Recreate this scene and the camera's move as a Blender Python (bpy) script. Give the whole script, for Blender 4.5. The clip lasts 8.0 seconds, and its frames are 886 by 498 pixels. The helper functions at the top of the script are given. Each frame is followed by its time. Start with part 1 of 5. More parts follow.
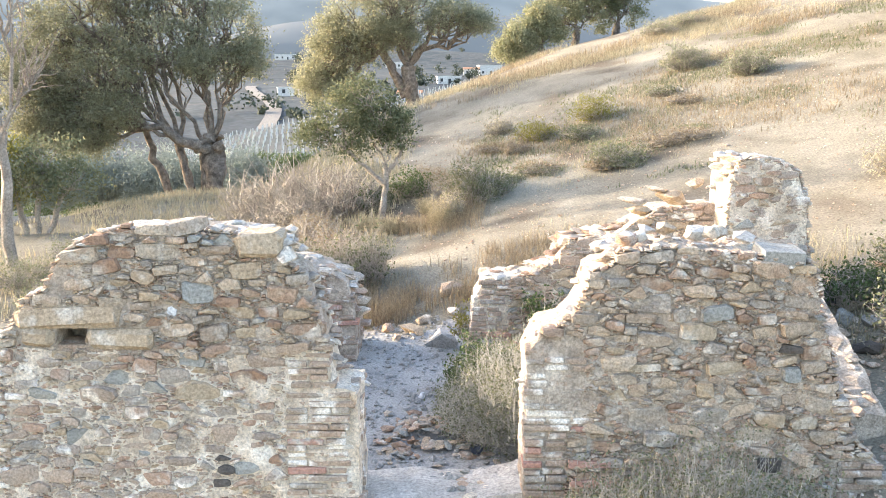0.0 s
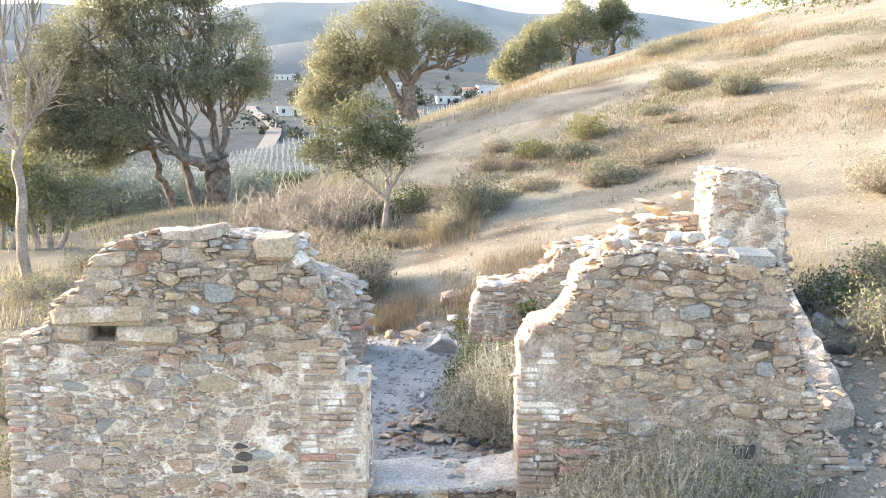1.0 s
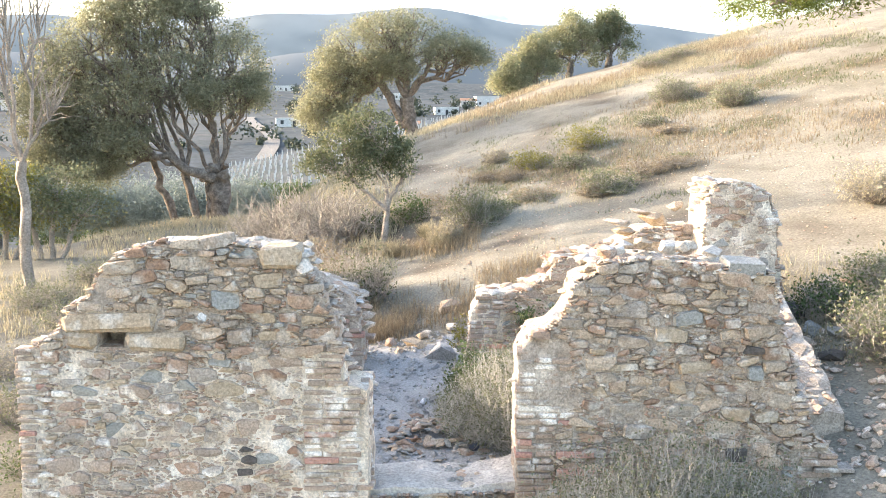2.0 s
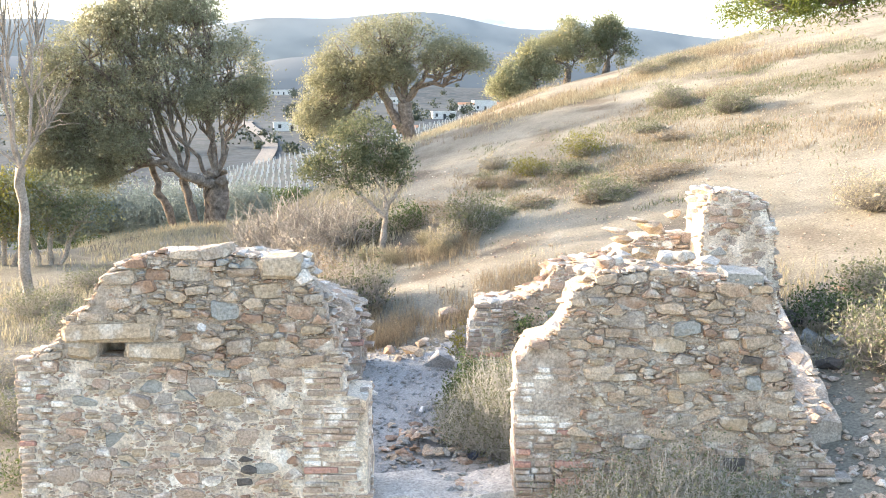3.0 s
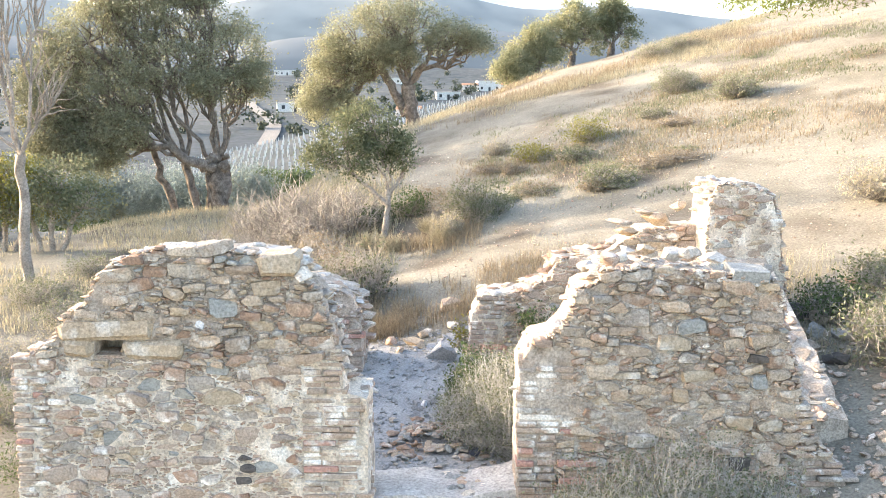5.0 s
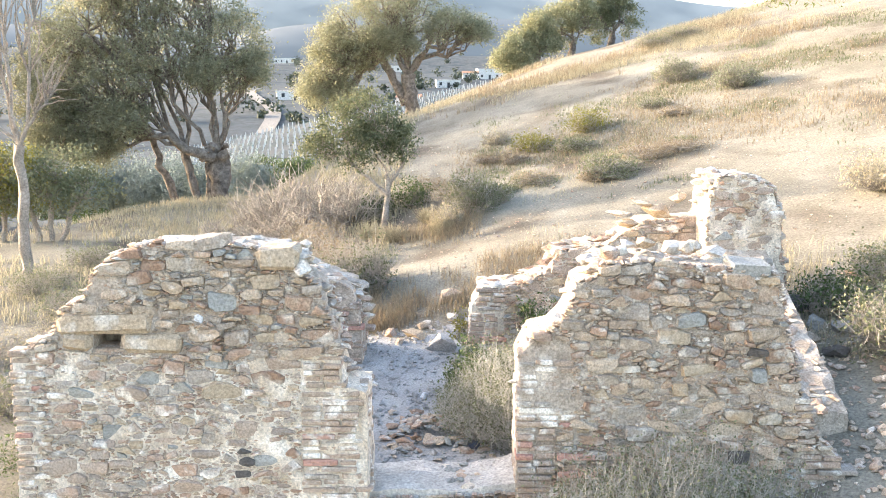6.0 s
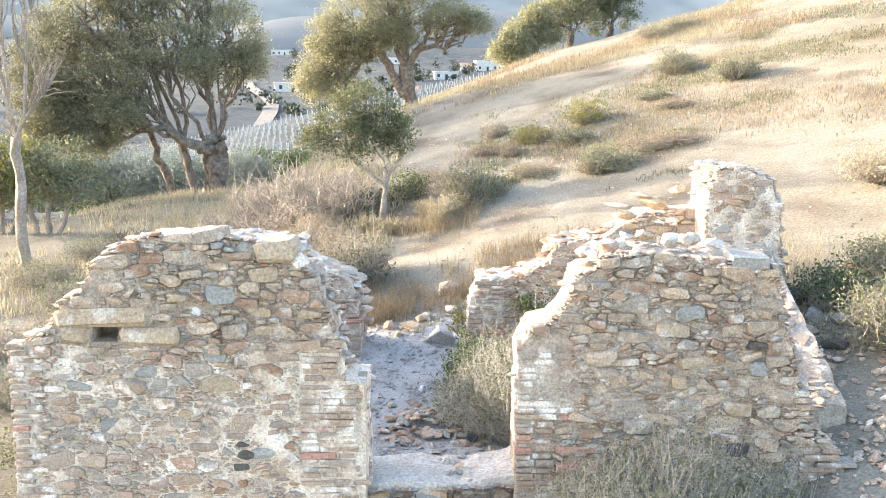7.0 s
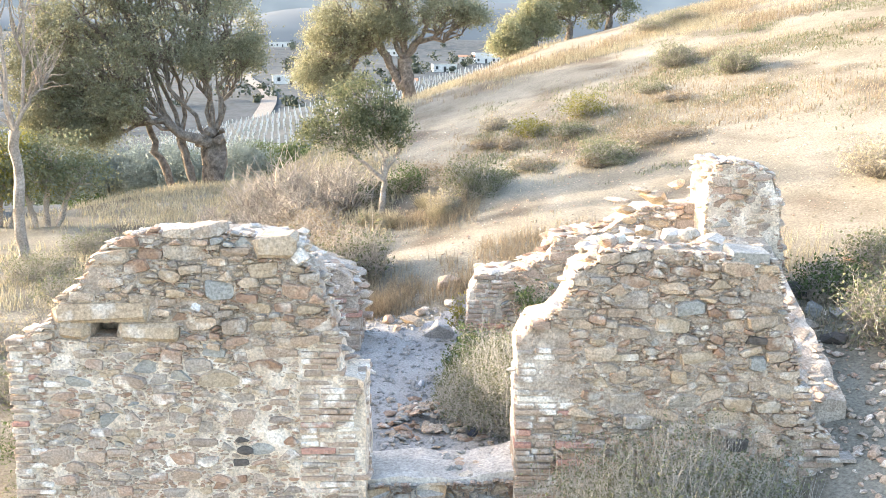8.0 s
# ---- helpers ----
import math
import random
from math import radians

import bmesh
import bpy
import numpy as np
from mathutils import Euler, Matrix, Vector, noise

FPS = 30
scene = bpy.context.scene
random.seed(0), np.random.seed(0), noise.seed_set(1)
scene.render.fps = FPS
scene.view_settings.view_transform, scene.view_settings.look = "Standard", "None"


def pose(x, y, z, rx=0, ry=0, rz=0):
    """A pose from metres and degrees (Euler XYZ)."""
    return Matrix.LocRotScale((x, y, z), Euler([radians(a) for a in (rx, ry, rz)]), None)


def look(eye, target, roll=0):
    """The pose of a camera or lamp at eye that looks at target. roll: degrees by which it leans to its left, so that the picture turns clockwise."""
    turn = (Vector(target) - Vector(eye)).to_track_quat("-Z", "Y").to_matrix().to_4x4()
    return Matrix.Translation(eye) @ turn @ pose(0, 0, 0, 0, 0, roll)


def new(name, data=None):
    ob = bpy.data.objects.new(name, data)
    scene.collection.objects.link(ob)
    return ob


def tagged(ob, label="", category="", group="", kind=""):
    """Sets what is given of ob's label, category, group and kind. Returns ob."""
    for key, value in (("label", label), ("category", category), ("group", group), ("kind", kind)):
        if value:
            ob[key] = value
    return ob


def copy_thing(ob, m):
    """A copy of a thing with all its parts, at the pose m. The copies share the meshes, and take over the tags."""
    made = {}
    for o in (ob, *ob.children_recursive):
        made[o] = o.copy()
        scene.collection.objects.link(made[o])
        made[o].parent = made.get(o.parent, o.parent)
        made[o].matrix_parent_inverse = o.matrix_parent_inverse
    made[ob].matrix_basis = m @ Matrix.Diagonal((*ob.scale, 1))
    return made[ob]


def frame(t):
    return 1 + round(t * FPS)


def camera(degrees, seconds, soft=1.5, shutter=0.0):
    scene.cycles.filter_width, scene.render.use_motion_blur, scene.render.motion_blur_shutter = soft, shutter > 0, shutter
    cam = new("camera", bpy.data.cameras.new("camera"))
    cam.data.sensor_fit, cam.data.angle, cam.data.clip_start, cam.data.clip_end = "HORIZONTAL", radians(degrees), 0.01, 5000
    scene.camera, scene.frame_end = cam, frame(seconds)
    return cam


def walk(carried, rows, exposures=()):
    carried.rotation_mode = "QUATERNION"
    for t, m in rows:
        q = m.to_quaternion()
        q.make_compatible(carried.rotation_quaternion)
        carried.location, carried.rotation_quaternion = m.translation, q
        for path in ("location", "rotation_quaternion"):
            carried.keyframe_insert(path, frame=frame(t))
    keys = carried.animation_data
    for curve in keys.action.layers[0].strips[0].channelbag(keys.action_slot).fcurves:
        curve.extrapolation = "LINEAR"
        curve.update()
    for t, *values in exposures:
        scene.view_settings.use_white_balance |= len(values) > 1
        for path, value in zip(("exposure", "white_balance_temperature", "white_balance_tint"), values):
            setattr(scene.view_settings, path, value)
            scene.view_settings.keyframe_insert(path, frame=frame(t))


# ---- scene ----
cam = camera(48.27, 8.0, soft=0.6)
PATH = (
    (0.0, 0.142, -5.178, 2.287, 79.97, 0.51),
    (0.5, 0.145, -5.457, 2.282, 80.52, 0.50),
    (1.0, 0.138, -5.671, 2.281, 81.10, 0.46),
    (1.5, 0.133, -5.806, 2.283, 81.47, 0.43),
    (3.0, 0.120, -5.860, 2.336, 81.95, 0.22),
    (3.5, 0.131, -5.831, 2.357, 81.85, 0.27),
    (4.0, 0.137, -5.800, 2.375, 81.58, 0.33),
    (4.5, 0.132, -5.771, 2.396, 81.22, 0.43),
    (6.0, 0.138, -5.729, 2.444, 80.16, 0.45),
    (6.5, 0.138, -5.718, 2.449, 79.90, 0.40),
    (7.0, 0.134, -5.712, 2.445, 79.70, 0.33),
    (7.5, 0.131, -5.704, 2.449, 79.52, 0.28),
    (8.0, 0.127, -5.700, 2.460, 79.26, 0.24),
)
walk(cam, [(t, pose(x, y, z, rx, 0, rz)) for t, x, y, z, rx, rz in PATH],
     exposures=[(0.0, 2.70, 6780, 14), (3.0, 2.72, 6780, 14), (8.0, 2.92, 6780, 14)])

# ---- sky and sun: low afternoon sun from the valley side, half behind the ruin ----
SUN_TO = Vector((-0.93, 0.27, 0.235)).normalized()
elev = math.asin(SUN_TO.z)
azim = math.atan2(SUN_TO.x, SUN_TO.y)
world = bpy.data.worlds.new("sky")
scene.world = world
world.use_nodes = True
wn = world.node_tree.nodes
sky = wn.new("ShaderNodeTexSky")
sky.sky_type = "NISHITA"
sky.sun_disc = False
sky.sun_elevation, sky.sun_rotation = elev, azim
sky.air_density, sky.dust_density, sky.ozone_density = 1.0, 2.5, 1.0
wn["Background"].inputs["Strength"].default_value = 0.15
world.node_tree.links.new(sky.outputs[0], wn["Background"].inputs["Color"])
sun_data = bpy.data.lights.new("sun", "SUN")
sun_data.energy, sun_data.angle, sun_data.color = 1.85, radians(0.6), (1.0, 0.89, 0.73)
sun = new("sun", sun_data)
sun.matrix_world = look((0, 0, 30), Vector((0, 0, 30)) - SUN_TO)


# ---- materials ----
def ramp(nodes, stops):
    r = nodes.new("ShaderNodeValToRGB")
    e = r.color_ramp.elements
    while len(e) < len(stops):
        e.new(0.5)
    for el, (p, c) in zip(e, stops):
        el.position, el.color = p, (*c, 1)
    return r


def mat(name, cols, scale=6.0, fine=70.0, rough=0.9, bump=0.35, rnd=0.0, isl=0.0, trans=0.0, spots=None, spread=1.6, grain=2.1):
    """Mottled surface: colours over a broad noise, a fine grain in value and relief; rnd: by piece, isl: by island."""
    m = bpy.data.materials.new(name)
    m.use_nodes = True
    n, lk = m.node_tree.nodes, m.node_tree.links.new
    b = n["Principled BSDF"]
    b.inputs["Roughness"].default_value = rough
    b.inputs["Specular IOR Level"].default_value = 0.25
    geo = n.new("ShaderNodeNewGeometry")
    n1 = n.new("ShaderNodeTexNoise")
    n1.inputs["Scale"].default_value, n1.inputs["Detail"].default_value, n1.inputs["Roughness"].default_value = scale, 6, 0.65
    n2 = n.new("ShaderNodeTexNoise")
    n2.inputs["Scale"].default_value, n2.inputs["Detail"].default_value, n2.inputs["Roughness"].default_value = fine, 4, 0.7
    for q in (n1, n2):
        lk(geo.outputs["Position"], q.inputs["Vector"])

    def op(kind, a, c):
        k = n.new("ShaderNodeMath")
        k.operation = kind
        for i, v in enumerate((a, c)):
            if isinstance(v, (int, float)):
                k.inputs[i].default_value = v
            else:
                lk(v, k.inputs[i])
        return k.outputs[0]

    f = op("ADD", op("MULTIPLY", op("SUBTRACT", n1.outputs["Fac"], 0.5), spread), 0.5)
    if rnd or isl:
        src = n.new("ShaderNodeObjectInfo").outputs["Random"] if rnd else geo.outputs["Random Per Island"]
        w = rnd or isl
        f = op("ADD", op("MULTIPLY", f, 1 - w), op("MULTIPLY", src, w))
    r = ramp(n, [(i / max(1, len(cols) - 1), c) for i, c in enumerate(cols)])
    lk(f, r.inputs[0])
    col = r.outputs[0]
    if spots:
        c2, sc, lo, hi = spots
        n3 = n.new("ShaderNodeTexNoise")
        n3.inputs["Scale"].default_value, n3.inputs["Detail"].default_value = sc, 5
        lk(geo.outputs["Position"], n3.inputs["Vector"])
        mr = n.new("ShaderNodeMapRange")
        mr.inputs[1].default_value, mr.inputs[2].default_value = lo, hi
        lk(n3.outputs["Fac"], mr.inputs[0])
        mx = n.new("ShaderNodeMix")
        mx.data_type = "RGBA"
        lk(mr.outputs[0], mx.inputs[0])
        lk(col, mx.inputs[6])
        mx.inputs[7].default_value = (*c2, 1)
        col = mx.outputs[2]
    hs = n.new("ShaderNodeHueSaturation")
    lk(col, hs.inputs["Color"])
    lk(op("ADD", op("MULTIPLY", n2.outputs["Fac"], grain), 1 - grain / 2), hs.inputs["Value"])
    lk(hs.outputs[0], b.inputs["Base Color"])
    if bump:
        bp = n.new("ShaderNodeBump")
        bp.inputs["Strength"].default_value, bp.inputs["Distance"].default_value = bump, 0.02
        lk(op("ADD", n2.outputs["Fac"], n1.outputs["Fac"]), bp.inputs["Height"])
        lk(bp.outputs[0], b.inputs["Normal"])
    if trans:
        tr = n.new("ShaderNodeBsdfTranslucent")
        lk(hs.outputs[0], tr.inputs["Color"])
        ms = n.new("ShaderNodeMixShader")
        ms.inputs[0].default_value = trans
        lk(b.outputs[0], ms.inputs[1])
        lk(tr.outputs[0], ms.inputs[2])
        lk(ms.outputs[0], n["Material Output"].inputs[0])
    return m


# brown soil patches, darkened also to stand in for shade bands on the slope
M_EARTH = mat("dry_earth", [(0.145, 0.130, 0.102), (0.205, 0.188, 0.148), (0.262, 0.243, 0.196), (0.30, 0.285, 0.238)], 1.1, 40, 0.95, 0.9,
              spots=((0.125, 0.104, 0.078), 0.8, 0.50, 0.68))
M_FLOOR = mat("grey_gravel", [(0.24, 0.237, 0.23), (0.335, 0.33, 0.318), (0.43, 0.425, 0.41)], 3.0, 60, 0.95, 0.5)
M_STONE = mat("rubble_stone", [(0.20, 0.17, 0.145), (0.40, 0.32, 0.25), (0.53, 0.425, 0.32), (0.35, 0.315, 0.28), (0.57, 0.475, 0.37), (0.43, 0.295, 0.215),
                               (0.56, 0.505, 0.44)], 9, 75, 0.9, 0.9, rnd=0.72, spots=((0.68, 0.63, 0.56), 11, 0.57, 0.72))
M_LIMESTONE = mat("lime_smeared_stone", [(0.23, 0.20, 0.175), (0.38, 0.315, 0.265), (0.49, 0.385, 0.305), (0.40, 0.365, 0.325), (0.46, 0.32, 0.24), (0.49, 0.45, 0.40)], 8, 75, 0.92, 0.8, rnd=0.72,
                  spots=((0.86, 0.815, 0.75), 7, 0.57, 0.67))
M_PINS = mat("small_rubble_stone", [(0.23, 0.19, 0.16), (0.39, 0.325, 0.265), (0.48, 0.38, 0.29), (0.42, 0.285, 0.215), (0.52, 0.47, 0.41)], 7, 75, 0.9, 0.7, isl=0.7,
             spots=((0.72, 0.67, 0.60), 9, 0.56, 0.68))
M_OCHRE = mat("ochre_stone", [(0.30, 0.24, 0.18), (0.44, 0.35, 0.25), (0.49, 0.42, 0.33)], 7, 60, 0.9, 0.7, rnd=0.4,
              spots=((0.60, 0.55, 0.48), 8, 0.56, 0.72))
M_BLUESTONE = mat("grey_stone", [(0.22, 0.22, 0.21), (0.31, 0.31, 0.29), (0.38, 0.37, 0.34)], 6, 60, 0.9, 0.4)
M_DARKSTONE_HOLE = mat("dark_stone_and_hole", [(0.085, 0.078, 0.074), (0.15, 0.138, 0.128)], 12, 60, 0.85, 0.8)
M_WHITESTONE = mat("white_stone", [(0.55, 0.57, 0.60), (0.70, 0.71, 0.72)], 8, 60, 0.8, 0.3)
M_RUST = mat("rust_stone", [(0.225, 0.15, 0.11), (0.335, 0.225, 0.16), (0.37, 0.285, 0.22)], 9, 60, 0.9, 0.7, rnd=0.4,
             spots=((0.52, 0.47, 0.41), 8, 0.50, 0.66))
M_BRICK = mat("old_brick", [(0.23, 0.185, 0.15), (0.34, 0.27, 0.215), (0.40, 0.30, 0.235), (0.31, 0.275, 0.24), (0.44, 0.37, 0.305)], 11, 80, 0.92, 0.6,
              rnd=0.66, spots=((0.64, 0.60, 0.55), 13, 0.54, 0.66))
M_LIMEBRICK = mat("limewashed_brick", [(0.26, 0.205, 0.165), (0.38, 0.305, 0.24), (0.44, 0.335, 0.26), (0.36, 0.32, 0.275), (0.52, 0.455, 0.385)], 10, 80, 0.92, 0.6,
                  rnd=0.66, spots=((0.82, 0.775, 0.71), 8, 0.50, 0.62))
M_REDBRICK = mat("red_brick", [(0.38, 0.20, 0.155), (0.42, 0.25, 0.20), (0.41, 0.29, 0.24)], 9, 70, 0.92, 0.4, rnd=0.5,
                 spots=((0.55, 0.50, 0.45), 12, 0.56, 0.7))
M_MORTAR = mat("lime_mortar", [(0.42, 0.345, 0.27), (0.62, 0.535, 0.435), (0.77, 0.69, 0.59), (0.90, 0.85, 0.77)], 6, 60, 0.95, 1.0, spread=2.4)
M_EARTHCORE = mat("earth_mortar", [(0.29, 0.24, 0.195), (0.48, 0.41, 0.34), (0.72, 0.65, 0.565)], 8, 60, 0.95, 1.0, spread=2.2)
M_PLASTER = mat("worn_plaster", [(0.36, 0.33, 0.29), (0.50, 0.47, 0.43), (0.66, 0.64, 0.60)], 5, 50, 0.95, 0.7)
M_BARK = mat("grey_bark", [(0.07, 0.058, 0.048), (0.18, 0.15, 0.125), (0.32, 0.275, 0.23)], 9, 40, 0.95, 1.0, spread=2.4)
M_PALEBARK = mat("pale_bark", [(0.18, 0.155, 0.13), (0.32, 0.28, 0.24), (0.44, 0.39, 0.34)], 5, 40, 0.95, 0.6)
M_TWIG = mat("dry_twig", [(0.17, 0.15, 0.13), (0.32, 0.29, 0.255), (0.48, 0.44, 0.39)], 3, 40, 0.95, 0.0, isl=0.75)
M_GREYTWIG = mat("grey_twig", [(0.28, 0.265, 0.235), (0.40, 0.385, 0.35), (0.52, 0.50, 0.45)], 3, 40, 0.95, 0.0, isl=0.7)
M_OLIVE = mat("olive_leaf", [(0.15, 0.16, 0.10), (0.27, 0.275, 0.18), (0.40, 0.385, 0.275)], 0.7, 30, 0.55, 0, isl=0.5, trans=0.5)
M_HOLM = mat("dull_green_leaf", [(0.07, 0.085, 0.045), (0.14, 0.155, 0.085), (0.25, 0.25, 0.155)], 1.2, 30, 0.7, 0, isl=0.6, trans=0.35)
M_YGREEN = mat("yellow_green_leaf", [(0.12, 0.13, 0.025), (0.22, 0.21, 0.05), (0.31, 0.27, 0.075)], 0.9, 30, 0.7, 0, isl=0.5, trans=0.4)
M_SAGE = mat("sage_leaf", [(0.10, 0.12, 0.065), (0.18, 0.195, 0.115), (0.27, 0.26, 0.16)], 1.2, 30, 0.8, 0, isl=0.6, trans=0.3)
M_PALELEAF = mat("pale_sage_leaf", [(0.17, 0.19, 0.11), (0.28, 0.29, 0.18), (0.40, 0.38, 0.25)], 1.2, 30, 0.75, 0, isl=0.6, trans=0.45)
M_GREEN = mat("green_leaf", [(0.045, 0.075, 0.028), (0.085, 0.125, 0.045), (0.15, 0.17, 0.08)], 1.5, 30, 0.75, 0, isl=0.6, trans=0.3)
M_RUSTLEAF = mat("autumn_leaf", [(0.19, 0.125, 0.06), (0.31, 0.21, 0.105), (0.33, 0.28, 0.15)], 1.5, 30, 0.8, 0, isl=0.6, trans=0.4)
M_PINE = mat("pine_needle", [(0.06, 0.09, 0.02), (0.14, 0.17, 0.035), (0.24, 0.25, 0.06)], 1.0, 30, 0.7, 0, isl=0.5, trans=0.4)
M_STRAW = mat("dry_grass", [(0.285, 0.25, 0.17), (0.39, 0.35, 0.245), (0.485, 0.45, 0.335)], 0.8, 30, 0.9, 0, isl=0.6, trans=0.35)
M_BRUSH = mat("brown_grass", [(0.20, 0.155, 0.105), (0.295, 0.24, 0.165), (0.38, 0.33, 0.24)], 0.8, 30, 0.9, 0, isl=0.6, trans=0.3)
M_TEAL = mat("grey_green_scrub", [(0.15, 0.19, 0.18), (0.24, 0.29, 0.275), (0.32, 0.36, 0.335)], 0.4, 30, 0.9, 0, isl=0.5, trans=0.3)
# scrub tones shifted to blue, with distance haze put into the colour
M_FAR = mat("hazed_valley_scrub", [(0.018, 0.030, 0.038), (0.028, 0.042, 0.050), (0.060, 0.070, 0.076), (0.032, 0.044, 0.049), (0.085, 0.084, 0.084)], 0.045, 0.6, 0.95, 0, spread=2.8)
M_FARTREE = mat("far_foliage", [(0.04, 0.055, 0.04), (0.07, 0.085, 0.06), (0.11, 0.12, 0.085)], 0.05, 3, 0.8, 0, isl=0.5)
M_TUBE = mat("white_tube", [(0.46, 0.46, 0.455), (0.64, 0.64, 0.62)], 1, 30, 0.6, 0, isl=0.5)
M_WHITEWALL = mat("whitewash", [(0.52, 0.51, 0.49), (0.64, 0.63, 0.61)], 0.3, 5, 0.9, 0)
M_ROOF = mat("terracotta", [(0.30, 0.17, 0.11), (0.40, 0.24, 0.16)], 0.5, 5, 0.9, 0)
M_GLASSDARK = mat("dark_window", [(0.03, 0.035, 0.04), (0.05, 0.055, 0.06)], 1, 5, 0.3, 0)
M_ROAD = mat("pale_track", [(0.19, 0.175, 0.155), (0.25, 0.23, 0.205)], 0.2, 3, 0.95, 0)
M_BLACKPAINT = mat("black_spray_paint", [(0.02, 0.022, 0.03), (0.05, 0.055, 0.07)], 14, 60, 0.7, 0.2)
M_WHITEPAINT = mat("white_spray_paint", [(0.66, 0.68, 0.70), (0.78, 0.79, 0.78)], 14, 60, 0.7, 0.2, spots=((0.62, 0.62, 0.14), 16, 0.55, 0.62))
M_DARKBAG = mat("dark_plastic", [(0.02, 0.025, 0.045), (0.06, 0.07, 0.10)], 9, 50, 0.4, 0.3)
M_BLUEBAG = mat("blue_plastic", [(0.05, 0.12, 0.28), (0.12, 0.22, 0.42)], 9, 50, 0.4, 0.3)


# ---- mesh helpers ----
def mesh_of(name, verts, faces, material, smooth=False):
    me = bpy.data.meshes.new(name)
    me.from_pydata([tuple(v) for v in verts], [], faces)
    me.materials.append(material)
    if smooth:
        me.shade_smooth()
    return me


def soup(name, verts, material, k):
    """A mesh of many separate k-cornered faces from an array of shape (faces, k, 3)."""
    me = bpy.data.meshes.new(name)
    nf = len(verts)
    me.vertices.add(nf * k)
    me.vertices.foreach_set("co", np.ascontiguousarray(verts, dtype=np.float32).ravel())
    me.loops.add(nf * k)
    me.loops.foreach_set("vertex_index", np.arange(nf * k, dtype=np.int32))
    me.polygons.add(nf)
    me.polygons.foreach_set("loop_start", np.arange(0, nf * k, k, dtype=np.int32))
    me.update(calc_edges=True)
    me.materials.append(material)
    return me


def part(name, me, parent, label="", m=None):
    ob = new(name, me)
    ob.parent = parent
    if m is not None:
        ob.matrix_basis = m
    if label:
        ob["label"] = label
    return ob


def thing(name, m, label, category, group="", kind="", me=None):
    ob = new(name, me)
    ob.matrix_basis = m
    return tagged(ob, label, category, group, kind)


def sstep(a, b, x):
    t = np.clip((np.asarray(x, float) - a) / (b - a), 0, 1)
    return t * t * (3 - 2 * t)


# ---- ground: a hillside rising to the right, a crest, a valley and far hills ----
def waves(x, y, s, seed):
    r = np.random.RandomState(seed)
    z = 0
    for i in range(7):
        a, f, p = r.uniform(0, 6.28), s * r.uniform(0.5, 2.2), r.uniform(0, 6.28)
        z = z + np.sin((x * np.cos(a) + y * np.sin(a)) * f + p) / (0.6 + f / s)
    return z / 4


def height(x, y):
    x, y = np.asarray(x, float), np.asarray(y, float)
    slope = 2.37 + 0.24 * (np.clip(x, -14, 26) - 5.3) + 0.146 * (y - 11.56)
    left = -0.95 + 0.065 * np.minimum(y, 10.5) + 0.02 * (np.clip(x, -16, 0) + 5)
    wl = sstep(-1.2, -4.6, x)
    crest = 18.6 - 3.2 * sstep(3.6, -0.8, x) + 1.0 * sstep(3, 9, x)
    crest = crest - 5.0 * sstep(-5.4, -8.5, x) - 2.0 * sstep(-8.5, -11, x)
    over = np.maximum(y - crest, 0)
    z = slope * (1 - wl) + left * wl
    z = z - (0.146 * (1 - wl) + 0.10 + 0.16 * sstep(-4.5, -8, x)) * (over - 2.0 * (1 - np.exp(-over / 2.0)))
    z = z + 0.045 * waves(x, y, 1.3, 3) + 0.018 * waves(x, y, 5.0, 4)
    # levelled floor inside the ruin, with an earth bank at its back
    inside = sstep(-2.6, -2.2, x) * sstep(2.5, 2.0, x) * sstep(-0.25, 0.1, y) * sstep(4.3, 3.3, y)
    z = z * (1 - inside) + inside * (-0.14 + 0.03 * y + 0.02 * waves(x, y, 3.0, 9))
    z = z + 0.16 * np.exp(-((x + 0.2) / 2.2) ** 2 - ((y - 5.3) / 0.9) ** 2)
    # the valley and the hills beyond it
    far = np.interp(y, (20, 60, 90, 137, 165, 220, 285, 400, 600, 900, 1300, 2000, 4000),
                    (0, -4.5, -2.6, 0.6, -6, -7, -4, 4, 11, 14, 10, 10, 10))
    far = far + np.clip(x, -40, 40) * 0.22 * sstep(40, 80, y) * sstep(230, 150, y)
    far = far + waves(x, y, 0.02, 12) * np.minimum(y / 40, 14) * sstep(180, 420, y) + waves(x, y, 0.006, 13) * 12 * sstep(400, 1200, y)
    wf = sstep(26, 62, y)
    return z * (1 - wf) + far * wf


def ground_at(x, y):
    return float(height(x, y))


ys = np.concatenate([np.linspace(-70, -3, 24)[:-1], np.linspace(-3, 22, 230)[:-1], np.geomspace(22, 3800, 170)])
ss = np.linspace(-1, 1, 301)
ss = np.sign(ss) * (0.45 * np.abs(ss) + 0.55 * np.abs(ss) ** 2.2)
gx = ss[None, :] * (26 + 1.1 * np.maximum(ys, 0) + 1.5 * np.maximum(-ys - 3, 0))[:, None]
gy = np.repeat(ys[:, None], len(ss), 1)
gz = height(gx, gy)
nx = len(ss)
idx = np.arange(len(ys) * nx).reshape(len(ys), nx)
quads = np.stack([idx[:-1, :-1], idx[:-1, 1:], idx[1:, 1:], idx[1:, :-1]], -1).reshape(-1, 4)
gme = bpy.data.meshes.new("ground")
gme.from_pydata(np.stack([gx, gy, gz], -1).reshape(-1, 3).tolist(), [], quads.tolist())
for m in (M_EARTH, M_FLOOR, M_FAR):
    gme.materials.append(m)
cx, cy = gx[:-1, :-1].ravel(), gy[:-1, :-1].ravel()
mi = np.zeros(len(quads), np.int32)
